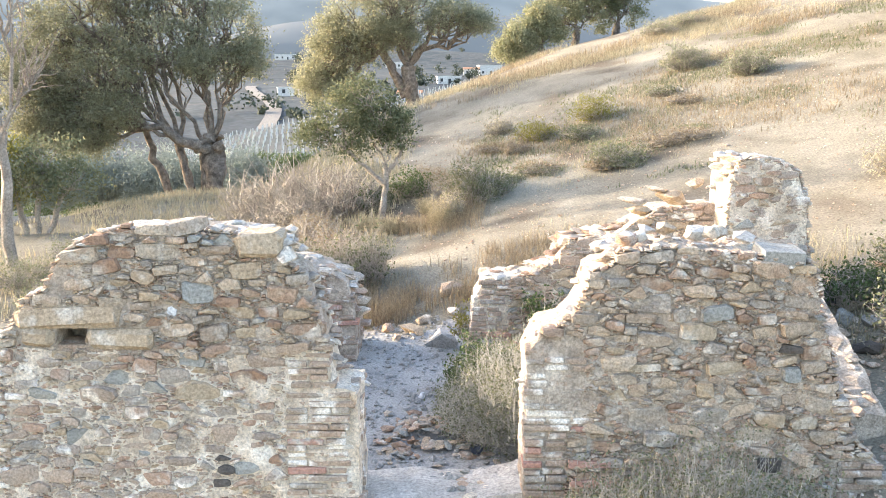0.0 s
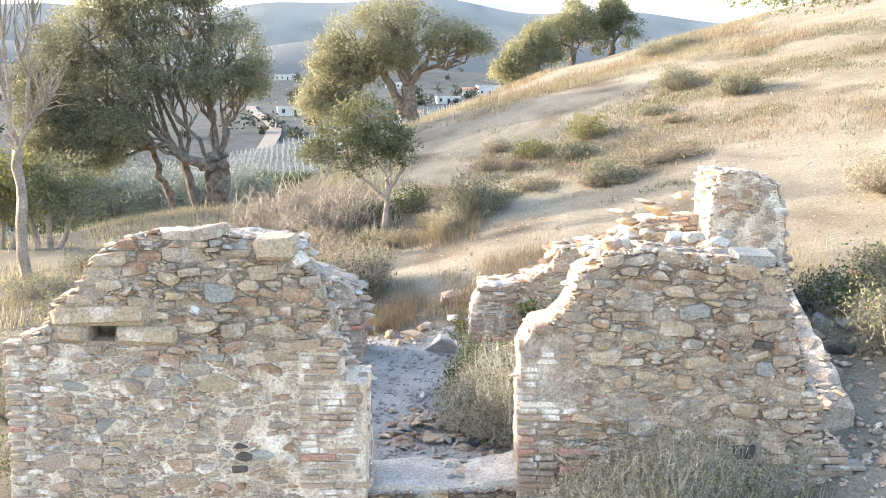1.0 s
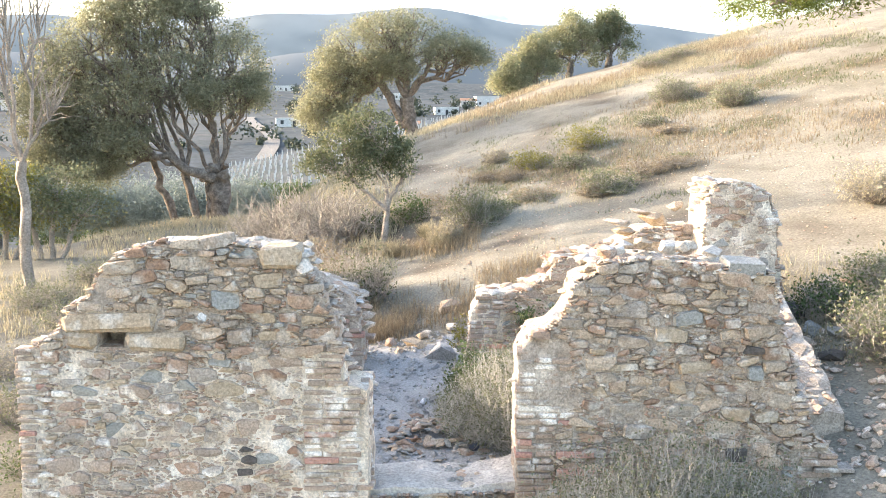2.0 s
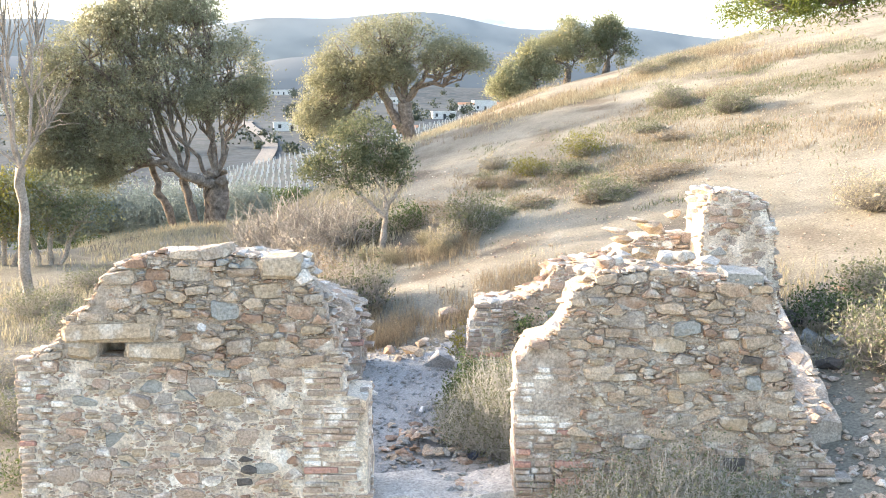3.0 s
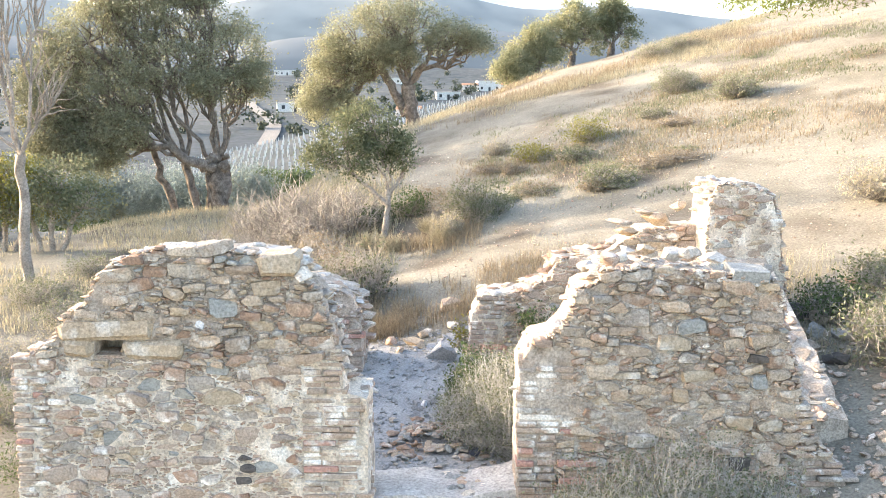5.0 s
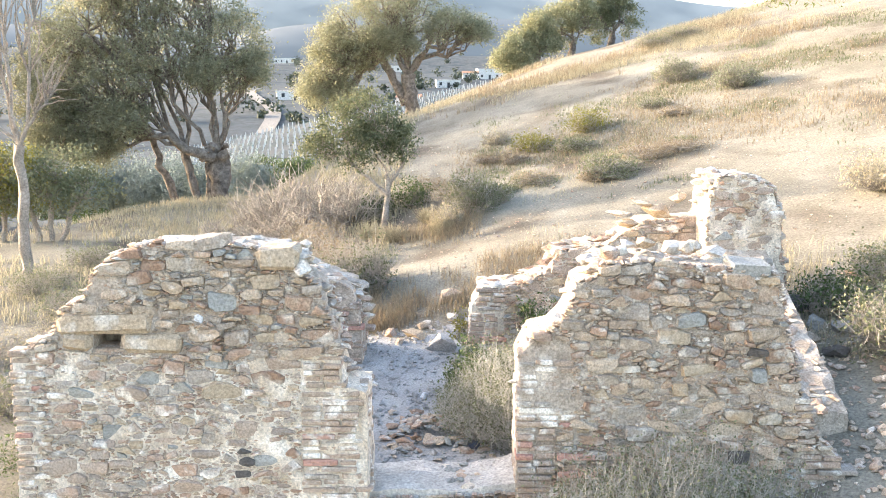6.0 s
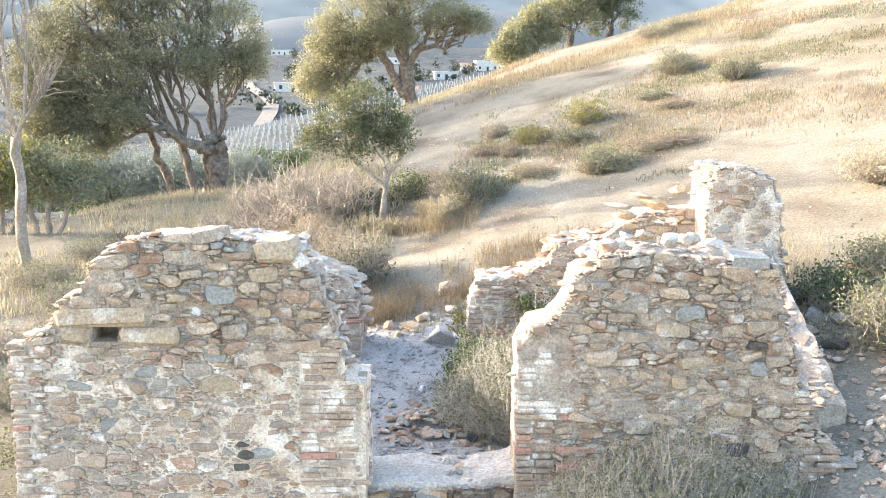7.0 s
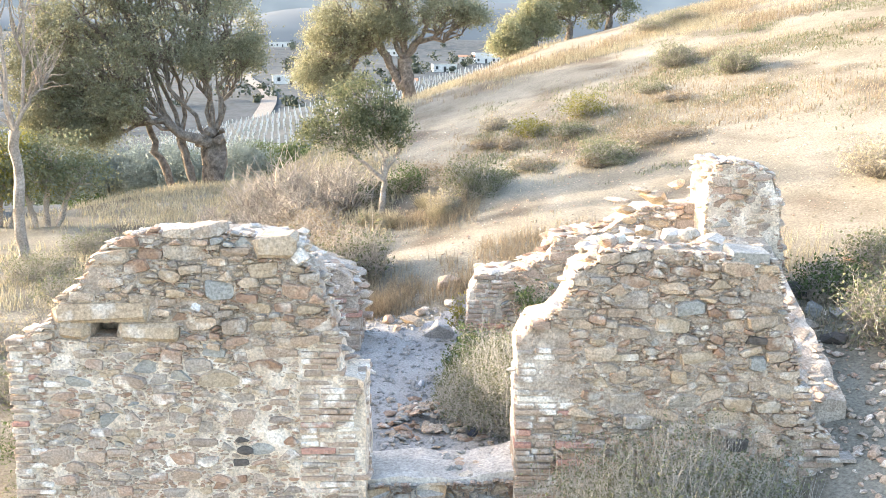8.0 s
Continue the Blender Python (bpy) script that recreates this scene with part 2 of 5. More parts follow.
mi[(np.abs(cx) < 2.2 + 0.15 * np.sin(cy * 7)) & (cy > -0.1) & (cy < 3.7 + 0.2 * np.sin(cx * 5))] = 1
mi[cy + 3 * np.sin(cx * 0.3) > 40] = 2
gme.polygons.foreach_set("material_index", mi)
gme.shade_smooth()
thing("ground", Matrix(), "dry sunlit hillside with pale earth falling to a valley", "ground", kind="structure", me=gme)


# ---- masonry ----
def stone_mesh(ring, rng, material, proud):
    """A rubble stone from its outline about its middle: sunk back in the wall, chamfered, its broken face tilted and uneven."""
    n = len(ring)
    tx, tz = rng.uniform(-0.22, 0.22), rng.uniform(-0.25, 0.12)
    vs = [(x, 0.05, z) for x, z in ring]
    vs += [(x, -proud * 0.25 + (x * tx + z * tz) * 0.6, z) for x, z in ring]
    vs += [(x * rng.uniform(0.86, 0.96), -proud + x * tx + z * tz + rng.uniform(-0.004, 0.004), z * rng.uniform(0.80, 0.93)) for x, z in ring]
    vs.append((0, -proud - rng.uniform(0.0, 0.008), 0))
    fs = []
    for i in range(n):
        j = (i + 1) % n
        fs += [(i, j, n + j, n + i), (n + i, n + j, 2 * n + j, 2 * n + i), (2 * n + i, 2 * n + j, 3 * n)]
    return mesh_of("stone", vs, fs, material)


def box_mesh(name, w, d, h, material, rng, worn=0.006):
    """A worn brick or block: chamfered box with uneven corners, centred."""
    bm = bmesh.new()
    bmesh.ops.create_cube(bm, size=1)
    for v in bm.verts:
        v.co = Vector((v.co.x * w, v.co.y * d, v.co.z * h))
    bmesh.ops.bevel(bm, geom=bm.edges[:], offset=min(worn, h * 0.3), segments=1, affect="EDGES")
    for v in bm.verts:
        v.co += Vector((rng.uniform(-1, 1), rng.uniform(-1, 1), rng.uniform(-1, 1))) * worn * 0.45
    me = bpy.data.meshes.new(name)
    bm.to_mesh(me)
    bm.free()
    me.materials.append(material)
    return me


def rock_mesh(rng, material, flat=0.6, name="stone"):
    bm = bmesh.new()
    for i in range(16):
        v = Vector((rng.gauss(0, 1), rng.gauss(0, 1), rng.gauss(0, 1))).normalized() * rng.uniform(0.8, 1.0)
        bm.verts.new((v.x, v.y * 0.8, v.z * flat))
    r = bmesh.ops.convex_hull(bm, input=bm.verts)
    bmesh.ops.delete(bm, geom=[e for e in r["geom_interior"] if isinstance(e, bmesh.types.BMVert)], context="VERTS")
    me = bpy.data.meshes.new(name)
    bm.to_mesh(me)
    bm.free()
    me.materials.append(material)
    return me


rr = random.Random(5)
ROCKS = {m.name: [rock_mesh(rr, m, f) for f in (0.4, 0.5, 0.6, 0.75)] for m in (M_STONE, M_OCHRE, M_BLUESTONE, M_PLASTER, M_RUST, M_BRICK, M_MORTAR, M_LIMESTONE)}
BRICKS = {m.name: [box_mesh("brick", 0.235, 0.13, 0.037, m, rr) for _ in range(3)] for m in (M_BRICK, M_LIMEBRICK, M_REDBRICK)}
HALVES = {m.name: [box_mesh("brick", 0.112, 0.13, 0.037, m, rr) for _ in range(3)] for m in (M_BRICK, M_LIMEBRICK, M_REDBRICK)}


def core(name, poly, y0, y1, material, wall, seed):
    """The rough mortar body of a wall: its outline between two depths, faces broken up by a fine grid of uneven points."""
    bm = bmesh.new()
    vs = [bm.verts.new((x, y0, z)) for x, z in poly]
    f = bm.faces.new(vs)
    f.normal_update()
    if f.normal.y > 0:
        f.normal_flip()
    bmesh.ops.triangulate(bm, faces=[f])
    bmesh.ops.subdivide_edges(bm, edges=[e for e in bm.edges if e.calc_length() > 0.12], cuts=4, use_grid_fill=True)
    ext = bmesh.ops.extrude_face_region(bm, geom=bm.faces[:])
    new_vs = [v for v in ext["geom"] if isinstance(v, bmesh.types.BMVert)]
    for v in new_vs:
        v.co.y = y1
    side = [e for e in bm.edges if abs(e.verts[0].co.y - e.verts[1].co.y) > (y1 - y0) * 0.5]
    bmesh.ops.subdivide_edges(bm, edges=side, cuts=4)
    bmesh.ops.recalc_face_normals(bm, faces=bm.faces)
    for v in bm.verts:
        n = noise.noise_vector(v.co * 9 + Vector((seed, 0, 0))) * 0.022 + noise.noise_vector(v.co * 30) * 0.008
        v.co += n
    me = bpy.data.meshes.new(name)
    bm.to_mesh(me)
    bm.free()
    me.materials.append(material)
    return part(name, me, wall)


def outline(w, h, rng):
    """An angular stone outline of half width w and half height h, laid nearly flat: a skewed block with some corners struck off."""
    lean = rng.gauss(0, 0.12 if w > 0.05 else 0.28)
    corners = [(-1, -1), (1, -1), (1, 1), (-1, 1)]
    if rng.random() < 0.22:
        corners = rng.choice([[(-1, -1), (1, -1), (rng.uniform(-0.6, 0.6), 1)], [(-1, -0.7), (1, -1), (1, 0.4), (-0.2, 1)]])
    corners = [(x * rng.uniform(0.74, 1.0) * w, z * rng.uniform(0.62, 1.0) * h) for x, z in corners]
    pts = []
    for i, (x, z) in enumerate(corners):
        (px, pz), (nx0, nz0) = corners[i - 1], corners[(i + 1) % len(corners)]
        k = rng.uniform(0.06, 0.16) if rng.random() < 0.6 else rng.uniform(0.2, 0.4)
        e = k * rng.uniform(0.6, 1.5)
        pts.append((x + (px - x) * k, z + (pz - z) * k))
        pts.append((x + (nx0 - x) * min(e, 0.42), z + (nz0 - z) * min(e, 0.42)))
    c, d = math.cos(lean), math.sin(lean)
    return [(x * c - z * d, x * d + z * c) for x, z in pts]


def rubble(wall, poly, skip, seed, special=(), proud=(0.004, 0.03), base=M_STONE, fill=1.0):
    """Packs an outline with stones from the largest down to small pinning stones, leaving out the brickwork areas.
    special: (x, z, half width, half height, material) for stones that stand out."""
    rng = random.Random(seed)
    step = 0.005
    x0, x1 = min(p[0] for p in poly), max(p[0] for p in poly)
    z0, z1 = min(p[1] for p in poly), max(p[1] for p in poly)
    gx0, gz0 = np.meshgrid(np.arange(x0, x1, step), np.arange(z0, z1, step))
    hit = np.zeros(gx0.shape, bool)
    for (ax, az), (bx, bz) in zip(poly, poly[1:] + poly[:1]):
        if az != bz:
            hit ^= ((az > gz0) != (bz > gz0)) & (gx0 < (bx - ax) * (gz0 - az) / (bz - az) + ax)
    taken = ~hit
    for a, b, e, d in skip:
        taken |= (gx0 >= a) & (gx0 <= b) & (gz0 >= e) & (gz0 <= d)
    area = (~taken).sum() * step * step
    plan = [(x, z, w, h, m) for x, z, w, h, m in special]
    for share, lo, hi, flat, grow in ((1.6, 0.085, 0.125, 0.48, 1.03), (3.2, 0.055, 0.085, 0.48, 1.04), (6.0, 0.034, 0.055, 0.5, 1.05), (9.0, 0.02, 0.034, 0.52, 1.08), (13.0, 0.010, 0.020, 0.6, 1.12)):
        mid = (lo + hi) / 2
        for _ in range(int(area * share * fill / (4 * mid * mid * flat))):
            w = rng.uniform(lo, hi)
            plan.append((None, grow, w, w * flat * rng.uniform(0.65, 1.25), None))
    free = np.argwhere(~taken)
    vs, fs, k = [], [], 0
    for x, z, w, h, material in plan:
        ring = outline(w, h, rng)
        fixed = x is not None
        grow = 1.0 if fixed else z
        if not fixed:
            i, j = free[rng.randrange(len(free))]
            if taken[i, j]:
                continue
            x, z = x0 + j * step, z0 + i * step
        i0, i1 = max(0, int((z - h * 1.6 - z0) / step)), int((z + h * 1.6 - z0) / step) + 2
        j0, j1 = max(0, int((x - w * 1.25 - x0) / step)), int((x + w * 1.25 - x0) / step) + 2
        px, pz = gx0[i0:i1, j0:j1] - x, gz0[i0:i1, j0:j1] - z
        inside = np.ones(px.shape, bool)
        for (ax, az), (bx, bz) in zip(ring, ring[1:] + ring[:1]):
            inside &= (bx - ax) * (pz - az * grow) - (bz - az) * (px - ax * grow) >= 0
        n = inside.sum()
        if n == 0 or (not fixed and (taken[i0:i1, j0:j1] & inside).sum() > 0.05 * n) or n * step * step < 0.9 * w * h * grow:
            continue
        taken[i0:i1, j0:j1] |= inside
        if material is None:
            material = rng.choices((base, M_OCHRE, M_BLUESTONE, M_RUST), (72, 12, 5, 9))[0]
        me = stone_mesh(ring, rng, material, rng.uniform(*proud) * (1.0 if w > 0.035 else 0.6))
        if k < 290 and w > 0.02:
            k += 1
            part("stone", me, wall, m=pose(x, 0, z))
        else:
            fs += [tuple(q + len(vs) for q in f.vertices) for f in me.polygons]
            vs += [(v.co.x + x, v.co.y, v.co.z + z) for v in me.vertices]
            bpy.data.meshes.remove(me)
    if fs:
        part("pinning_stone", mesh_of("pinning_stone", vs, fs, M_PINS), wall)["kind"] = "stuff"


def courses(wall, x0, x1, z0, z1, seed, step=0.043, red=0.0, depth_row=(0.046,), ragged=0.03, tooth=0, base=M_LIMEBRICK):
    """Worn brick courses across x0..x1, between two heights, in running bond; tooth: every few courses end short."""
    rng = random.Random(seed)
    z, row = z0 + step / 2, 0
    while z < z1:
        tip = rng.uniform(-0.6, 0.6)
        for dy in depth_row:
            x = x0 + rng.uniform(-ragged, ragged) * 0.4
            end = x1 - (0.11 if tooth and (row // tooth) % 2 else 0) + rng.uniform(-ragged, ragged)
            first = row % 2
            while x < end - 0.06:
                half = first or end - x < 0.2 or rng.random() < 0.12
                first = 0
                k = rng.uniform(0.82, 1.1)
                w = (0.112 if half else 0.235) * k
                key = (M_REDBRICK if rng.random() < red else base).name
                me = rng.choice((HALVES if half else BRICKS)[key])
                ob = part("brick", me, wall, m=pose(x + w / 2, dy + rng.uniform(-0.012, 0.014), z + rng.uniform(-0.005, 0.005),
                                                    rng.uniform(-3, 3), tip + rng.uniform(-1.2, 1.2), rng.uniform(-3, 3)))
                ob.scale = (k, 1, rng.uniform(0.68, 0.98))
                x += w + rng.uniform(0.008, 0.022)
        z += step * rng.uniform(0.93, 1.07)
        row += 1


def cap(wall, line, y0, y1, n, seed, size=(0.05, 0.13), kinds=None, sink=0.3):
    """Loose stones bedded along a broken top edge, over its thickness."""
    rng = random.Random(seed)
    kinds = kinds or (M_STONE, M_PLASTER, M_STONE, M_MORTAR, M_OCHRE)
    lens = [math.dist(a, b) for a, b in zip(line, line[1:])]
    for _ in range(n):
        k = rng.uniform(0, sum(lens))
        for (a, b), ln in zip(zip(line, line[1:]), lens):
            if k <= ln:
                break
            k -= ln
        k = min(k / ln, 1)
        s = rng.uniform(*size)
        ob = part("stone", rng.choice(ROCKS[rng.choice(kinds).name]), wall,
                  m=pose(a[0] + (b[0] - a[0]) * k, rng.uniform(y0 + 0.04, y1), a[1] + (b[1] - a[1]) * k - s * sink * 0.5,
                         rng.uniform(-9, 9), rng.uniform(-9, 9), rng.uniform(0, 360)))
        ob.scale = (s * 1.25, s, s * rng.uniform(0.45, 0.8))


def shrink(poly, d):
    cx0, cz0 = sum(p[0] for p in poly) / len(poly), sum(p[1] for p in poly) / len(poly)
    return [(x - d * (1 if x > cx0 else -1), z - d * (1 if z > cz0 else 0)) for x, z in poly]


# left front wall
LEFT_TOP = [(-2.52, 0.82), (-2.28, 0.92), (-2.18, 1.10), (-2.05, 1.16), (-1.99, 1.32), (-1.81, 1.45), (-1.59, 1.50), (-1.19, 1.50), (-0.77, 1.45), (-0.76, 1.34),
            (-0.65, 1.26), (-0.60, 1.16), (-0.53, 0.90), (-0.48, 0.66), (-0.36, 0.60)]
lw = thing("ruined_wall", pose(0, -0.02, 0), "ruined rubble stone wall with whitewashed brick ends and a beam hole", "wall", "ruin walls")
core("mortar_core", [(-2.525, -0.7), (-2.485, 0.80), (-2.2, 0.835), (-1.9, 0.80), (-1.6, 0.83), (-1.3, 0.845), (-1.05, 0.815), (-0.8, 0.85), (-0.535, 0.82), (-0.495, 0.60), (-0.365, 0.58), (-0.365, -0.7)],
     -0.006, 0.43, M_MORTAR, lw, 1)
up = [(-2.46, 0.80)] + shrink(LEFT_TOP[1:13], 0.03) + [(-0.54, 0.80), (-1.83, 0.80), (-1.83, 0.945), (-1.99, 0.945), (-1.99, 0.80)]
hole = (-1.99, -1.83, 0.845, 0.945)
core("earth_core", up, -0.002, 0.44, M_EARTHCORE, lw, 4)
BR_L = [(-2.6, -2.36, -0.5, 0.82), (-0.76, -0.3, -0.5, 0.86)]
lower = [(x, z) for x, z in [(-2.54, -0.30), (-2.52, 0.82), (-0.5, 0.82), (-0.36, 0.6), (-0.35, -0.30)]]
upper = [(-2.45, 0.83)] + LEFT_TOP[1:13] + [(-0.53, 0.83)]
rubble(lw, lower, BR_L, 11,
       [(-1.78, 0.57, 0.115, 0.07, M_LIMESTONE), (-1.48, 0.62, 0.10, 0.055, M_BLUESTONE), (-1.23, 0.59, 0.135, 0.068, M_OCHRE), (-1.90, 0.32, 0.085, 0.06, M_BLUESTONE), (-2.18, 0.28, 0.10, 0.04, M_STONE),
        (-1.12, 0.212, 0.07, 0.026, M_DARKSTONE_HOLE), (-1.095, 0.140, 0.066, 0.034, M_DARKSTONE_HOLE), (-1.125, 0.06, 0.055, 0.03, M_DARKSTONE_HOLE), (-2.04, 0.75, 0.09, 0.035, M_LIMESTONE), (-1.52, 0.73, 0.075, 0.05, M_LIMESTONE),
        (-1.26, 0.76, 0.08, 0.045, M_BLUESTONE), (-1.08, 0.47, 0.07, 0.035, M_STONE), (-1.30, 0.28, 0.08, 0.045, M_STONE)], proud=(0.001, 0.024), base=M_LIMESTONE)
rubble(lw, upper, [(hole[0] - 0.20, hole[1] + 0.36, hole[2] - 0.04, hole[3] + 0.01), (hole[0] - 0.21, hole[1] + 0.19, 0.94, 1.06), (-1.0, -0.76, 1.33, 1.47)], 12,
       [(-1.37, 1.04, 0.042, 0.034, M_WHITESTONE), (-1.50, 1.22, 0.075, 0.045, M_OCHRE), (-1.47, 1.12, 0.065, 0.03, M_OCHRE), (-1.42, 1.36, 0.13, 0.062, M_STONE), (-0.99, 1.03, 0.09, 0.045, M_OCHRE),
        (-1.33, 0.93, 0.12, 0.045, M_STONE), (-1.21, 1.13, 0.095, 0.07, M_BLUESTONE), (-1.85, 1.18, 0.10, 0.042, M_STONE), (-1.66, 1.08, 0.10, 0.05, M_STONE), (-1.13, 0.92, 0.085, 0.055, M_STONE),
        (-0.84, 1.03, 0.07, 0.035, M_RUST), (-0.93, 0.92, 0.10, 0.04, M_OCHRE)], proud=(0.004, 0.046))
rubble(lw, [(-2.2, 0.775), (-2.2, 0.82), (-0.78, 0.86), (-0.78, 0.775)], [], 13, proud=(0.006, 0.03), fill=0.6)
rg = random.Random(3)
part("lintel_stone", box_mesh("lintel_stone", 0.56, 0.26, 0.105, M_OCHRE, rg, 0.026), lw, "long tan lintel stone", pose(-1.92, 0.09, 1.0, 0, -2))
part("hole_back", box_mesh("hole_back", 0.30, 0.03, 0.12, M_EARTHCORE, rg, 0.006), lw, "dark beam hole", pose(-1.91, 0.24, 0.88))
part("stone", box_mesh("stone", 0.20, 0.2, 0.05, M_STONE, rg, 0.01), lw, m=pose(-1.91, 0.10, 0.82))
part("stone", box_mesh("stone", 0.18, 0.24, 0.10, M_OCHRE, rg, 0.026), lw, m=pose(-2.09, 0.08, 0.89))
part("stone", box_mesh("stone", 0.36, 0.24, 0.115, M_OCHRE, rg, 0.026), lw, m=pose(-1.64, 0.08, 0.885))
part("stone", box_mesh("stone", 0.24, 0.26, 0.125, M_OCHRE, rg, 0.026), lw, "squared brown top stone", pose(-0.88, 0.09, 1.40))
courses(lw, -2.505, -2.22, -0.32, 0.82, 21, red=0.04, tooth=2, ragged=0.014)
courses(lw, -0.76, -0.375, -0.32, 0.60, 22, red=0.05, ragged=0.012)
courses(lw, -0.74, -0.50, 0.60, 0.88, 23, red=0.02)
courses(lw, -0.47, -0.352, -0.32, 0.58, 24, depth_row=(0.19, 0.33), red=0.05, ragged=0.01)
cap(lw, LEFT_TOP[5:10], 0.02, 0.44, 110, 31, (0.04, 0.13), (M_PLASTER, M_MORTAR, M_STONE, M_PLASTER), 1.3)
cap(lw, LEFT_TOP[:6], 0.04, 0.44, 44, 32, (0.05, 0.11), None, 0.9)
cap(lw, LEFT_TOP[9:], 0.10, 0.42, 30, 33, (0.035, 0.07), (M_STONE, M_RUST, M_BRICK, M_MORTAR), 2.2)

# right front wall
RIGHT_TOP = [(0.515, 0.64), (0.54, 0.82), (0.60, 0.94), (0.72, 0.98), (0.79, 1.05), (0.84, 1.15), (0.86, 1.27), (0.99, 1.31), (1.01, 1.38), (1.35, 1.39), (1.74, 1.36),
             (2.08, 1.31), (2.12, 1.20), (2.15, 0.97), (2.21, 0.80), (2.26, 0.56), (2.36, 0.34), (2.50, 0.18), (2.60, -0.03)]
rw = thing("ruined_wall", pose(0, -0.02, 0), "ruined rubble stone wall with brick quoins and broken stepped end", "wall", "ruin walls")
core("mortar_core", [(0.53, -0.6)] + shrink(RIGHT_TOP, 0.03) + [(2.62, -0.6)], 0.001, 0.46, M_EARTHCORE, rw, 7)
RP = [(0.52, -0.3)] + RIGHT_TOP + [(2.62, -0.3)]
rubble(rw, RP, [(0.4, 0.76, -0.5, 0.62), (0.4, 0.86, 0.42, 0.90), (2.24, 2.8, -0.5, 0.22)], 41,
       [(1.57, 1.03, 0.105, 0.055, M_BLUESTONE), (1.83, 1.0, 0.06, 0.034, M_RUST), (1.71, 1.0, 0.05, 0.034, M_RUST), (1.37, 1.02, 0.055, 0.05, M_STONE), (1.73, 0.84, 0.05, 0.035, M_RUST), (1.74, 0.765, 0.045, 0.034, M_RUST),
        (1.18, 0.73, 0.10, 0.026, M_OCHRE), (1.51, 0.61, 0.05, 0.055, M_OCHRE), (1.83, 0.60, 0.135, 0.032, M_RUST), (1.87, 0.44, 0.10, 0.05, M_OCHRE), (1.02, 0.47, 0.11, 0.045, M_RUST), (2.06, 0.42, 0.09, 0.045, M_OCHRE),
        # dark stone at x 1.89, z 0.17 stands in for a shadowed hole
        (0.98, 0.28, 0.11, 0.035, M_RUST), (1.89, 0.17, 0.07, 0.05, M_DARKSTONE_HOLE), (1.97, 0.83, 0.075, 0.032, M_DARKSTONE_HOLE), (1.98, 0.69, 0.055, 0.05, M_BLUESTONE), (1.13, 1.15, 0.09, 0.05, M_STONE), (1.74, 1.18, 0.08, 0.042, M_OCHRE),
        (2.01, 1.18, 0.07, 0.055, M_STONE), (1.55, 0.46, 0.11, 0.05, M_STONE), (1.16, 1.0, 0.10, 0.035, M_STONE), (1.30, 0.83, 0.07, 0.035, M_STONE), (1.15, 0.60, 0.06, 0.05, M_STONE)], proud=(0.0, 0.036))
courses(rw, 0.54, 0.76, -0.32, 0.36, 51, red=0.12, base=M_BRICK)
courses(rw, 0.54, 0.87, 0.36, 0.82, 52, red=0.02, tooth=2)
courses(rw, 0.537, 0.66, -0.32, 0.60, 53, depth_row=(0.20, 0.34), red=0.05, ragged=0.01)
courses(rw, 2.27, 2.56, -0.32, 0.18, 54, red=0.14, base=M_BRICK)
courses(rw, 2.20, 2.34, 0.22, 0.56, 55, red=0.02, ragged=0.05)
part("brick", BRICKS[M_REDBRICK.name][0], rw, m=pose(0.90, 0.03, 0.18))
part("brick", BRICKS[M_REDBRICK.name][1], rw, m=pose(0.91, 0.03, 0.07))
part("slab", box_mesh("slab", 0.23, 0.20, 0.078, M_BLUESTONE, rg, 0.008), rw, "squared grey slab", pose(1.90, 0.08, 1.335, 4, 3, 0))
cap(rw, RIGHT_TOP[7:12], 0.02, 0.46, 120, 61, (0.035, 0.12), (M_PLASTER, M_MORTAR, M_STONE, M_LIMESTONE), 0.9)
cap(rw, [(x + 0.05, z) for x, z in RIGHT_TOP[:8]], 0.05, 0.44, 18, 62, (0.04, 0.075), (M_STONE, M_LIMESTONE, M_PLASTER), 1.6)
cap(rw, RIGHT_TOP[11:], 0.06, 0.46, 34, 63, (0.04, 0.10), (M_STONE, M_LIMESTONE, M_BRICK), 2.0)
round_stone = part("stone", rock_mesh(rg, M_PLASTER, 0.8), rw, "pale rounded stone on the broken step", pose(0.80, 0.10, 0.99))
round_stone.scale = (0.085, 0.10, 0.085)

for x, z, w, h, k in ((0.97, 1.34, 0.07, 0.055, M_PLASTER), (1.08, 1.415, 0.085, 0.06, M_LIMESTONE), (1.22, 1.43, 0.065, 0.05, M_PLASTER), (1.34, 1.44, 0.075, 0.055, M_OCHRE), (1.47, 1.435, 0.09, 0.06, M_PLASTER),
                      (1.62, 1.42, 0.07, 0.05, M_STONE), (1.75, 1.40, 0.08, 0.05, M_PLASTER), (2.03, 1.34, 0.06, 0.06, M_STONE), (1.15, 1.42, 0.06, 0.05, M_PLASTER), (1.55, 1.44, 0.06, 0.055, M_MORTAR)):
    ob = part("stone", rock_mesh(rg, k, 0.85), rw, m=pose(x, rg.uniform(0.10, 0.32), z, rg.uniform(-8, 8), rg.uniform(-8, 8), rg.uniform(-30, 30)))
    ob.scale = (w, 0.09, h)

# low sill between the front walls
sill = thing("low_wall", pose(0, 0, 0), "low stone sill with worn pale plaster top", "wall", "ruin walls")
core("plaster_top", [(-0.36, -0.5), (-0.36, -0.09), (-0.1, -0.06), (0.2, -0.09), (0.56, -0.02), (0.56, -0.5)], 0.06, 0.52, M_PLASTER, sill, 9)
rubble(sill, [(-0.34, -0.4), (-0.34, -0.11), (0.54, -0.08), (0.54, -0.4)], [], 71, proud=(-0.066, -0.045))

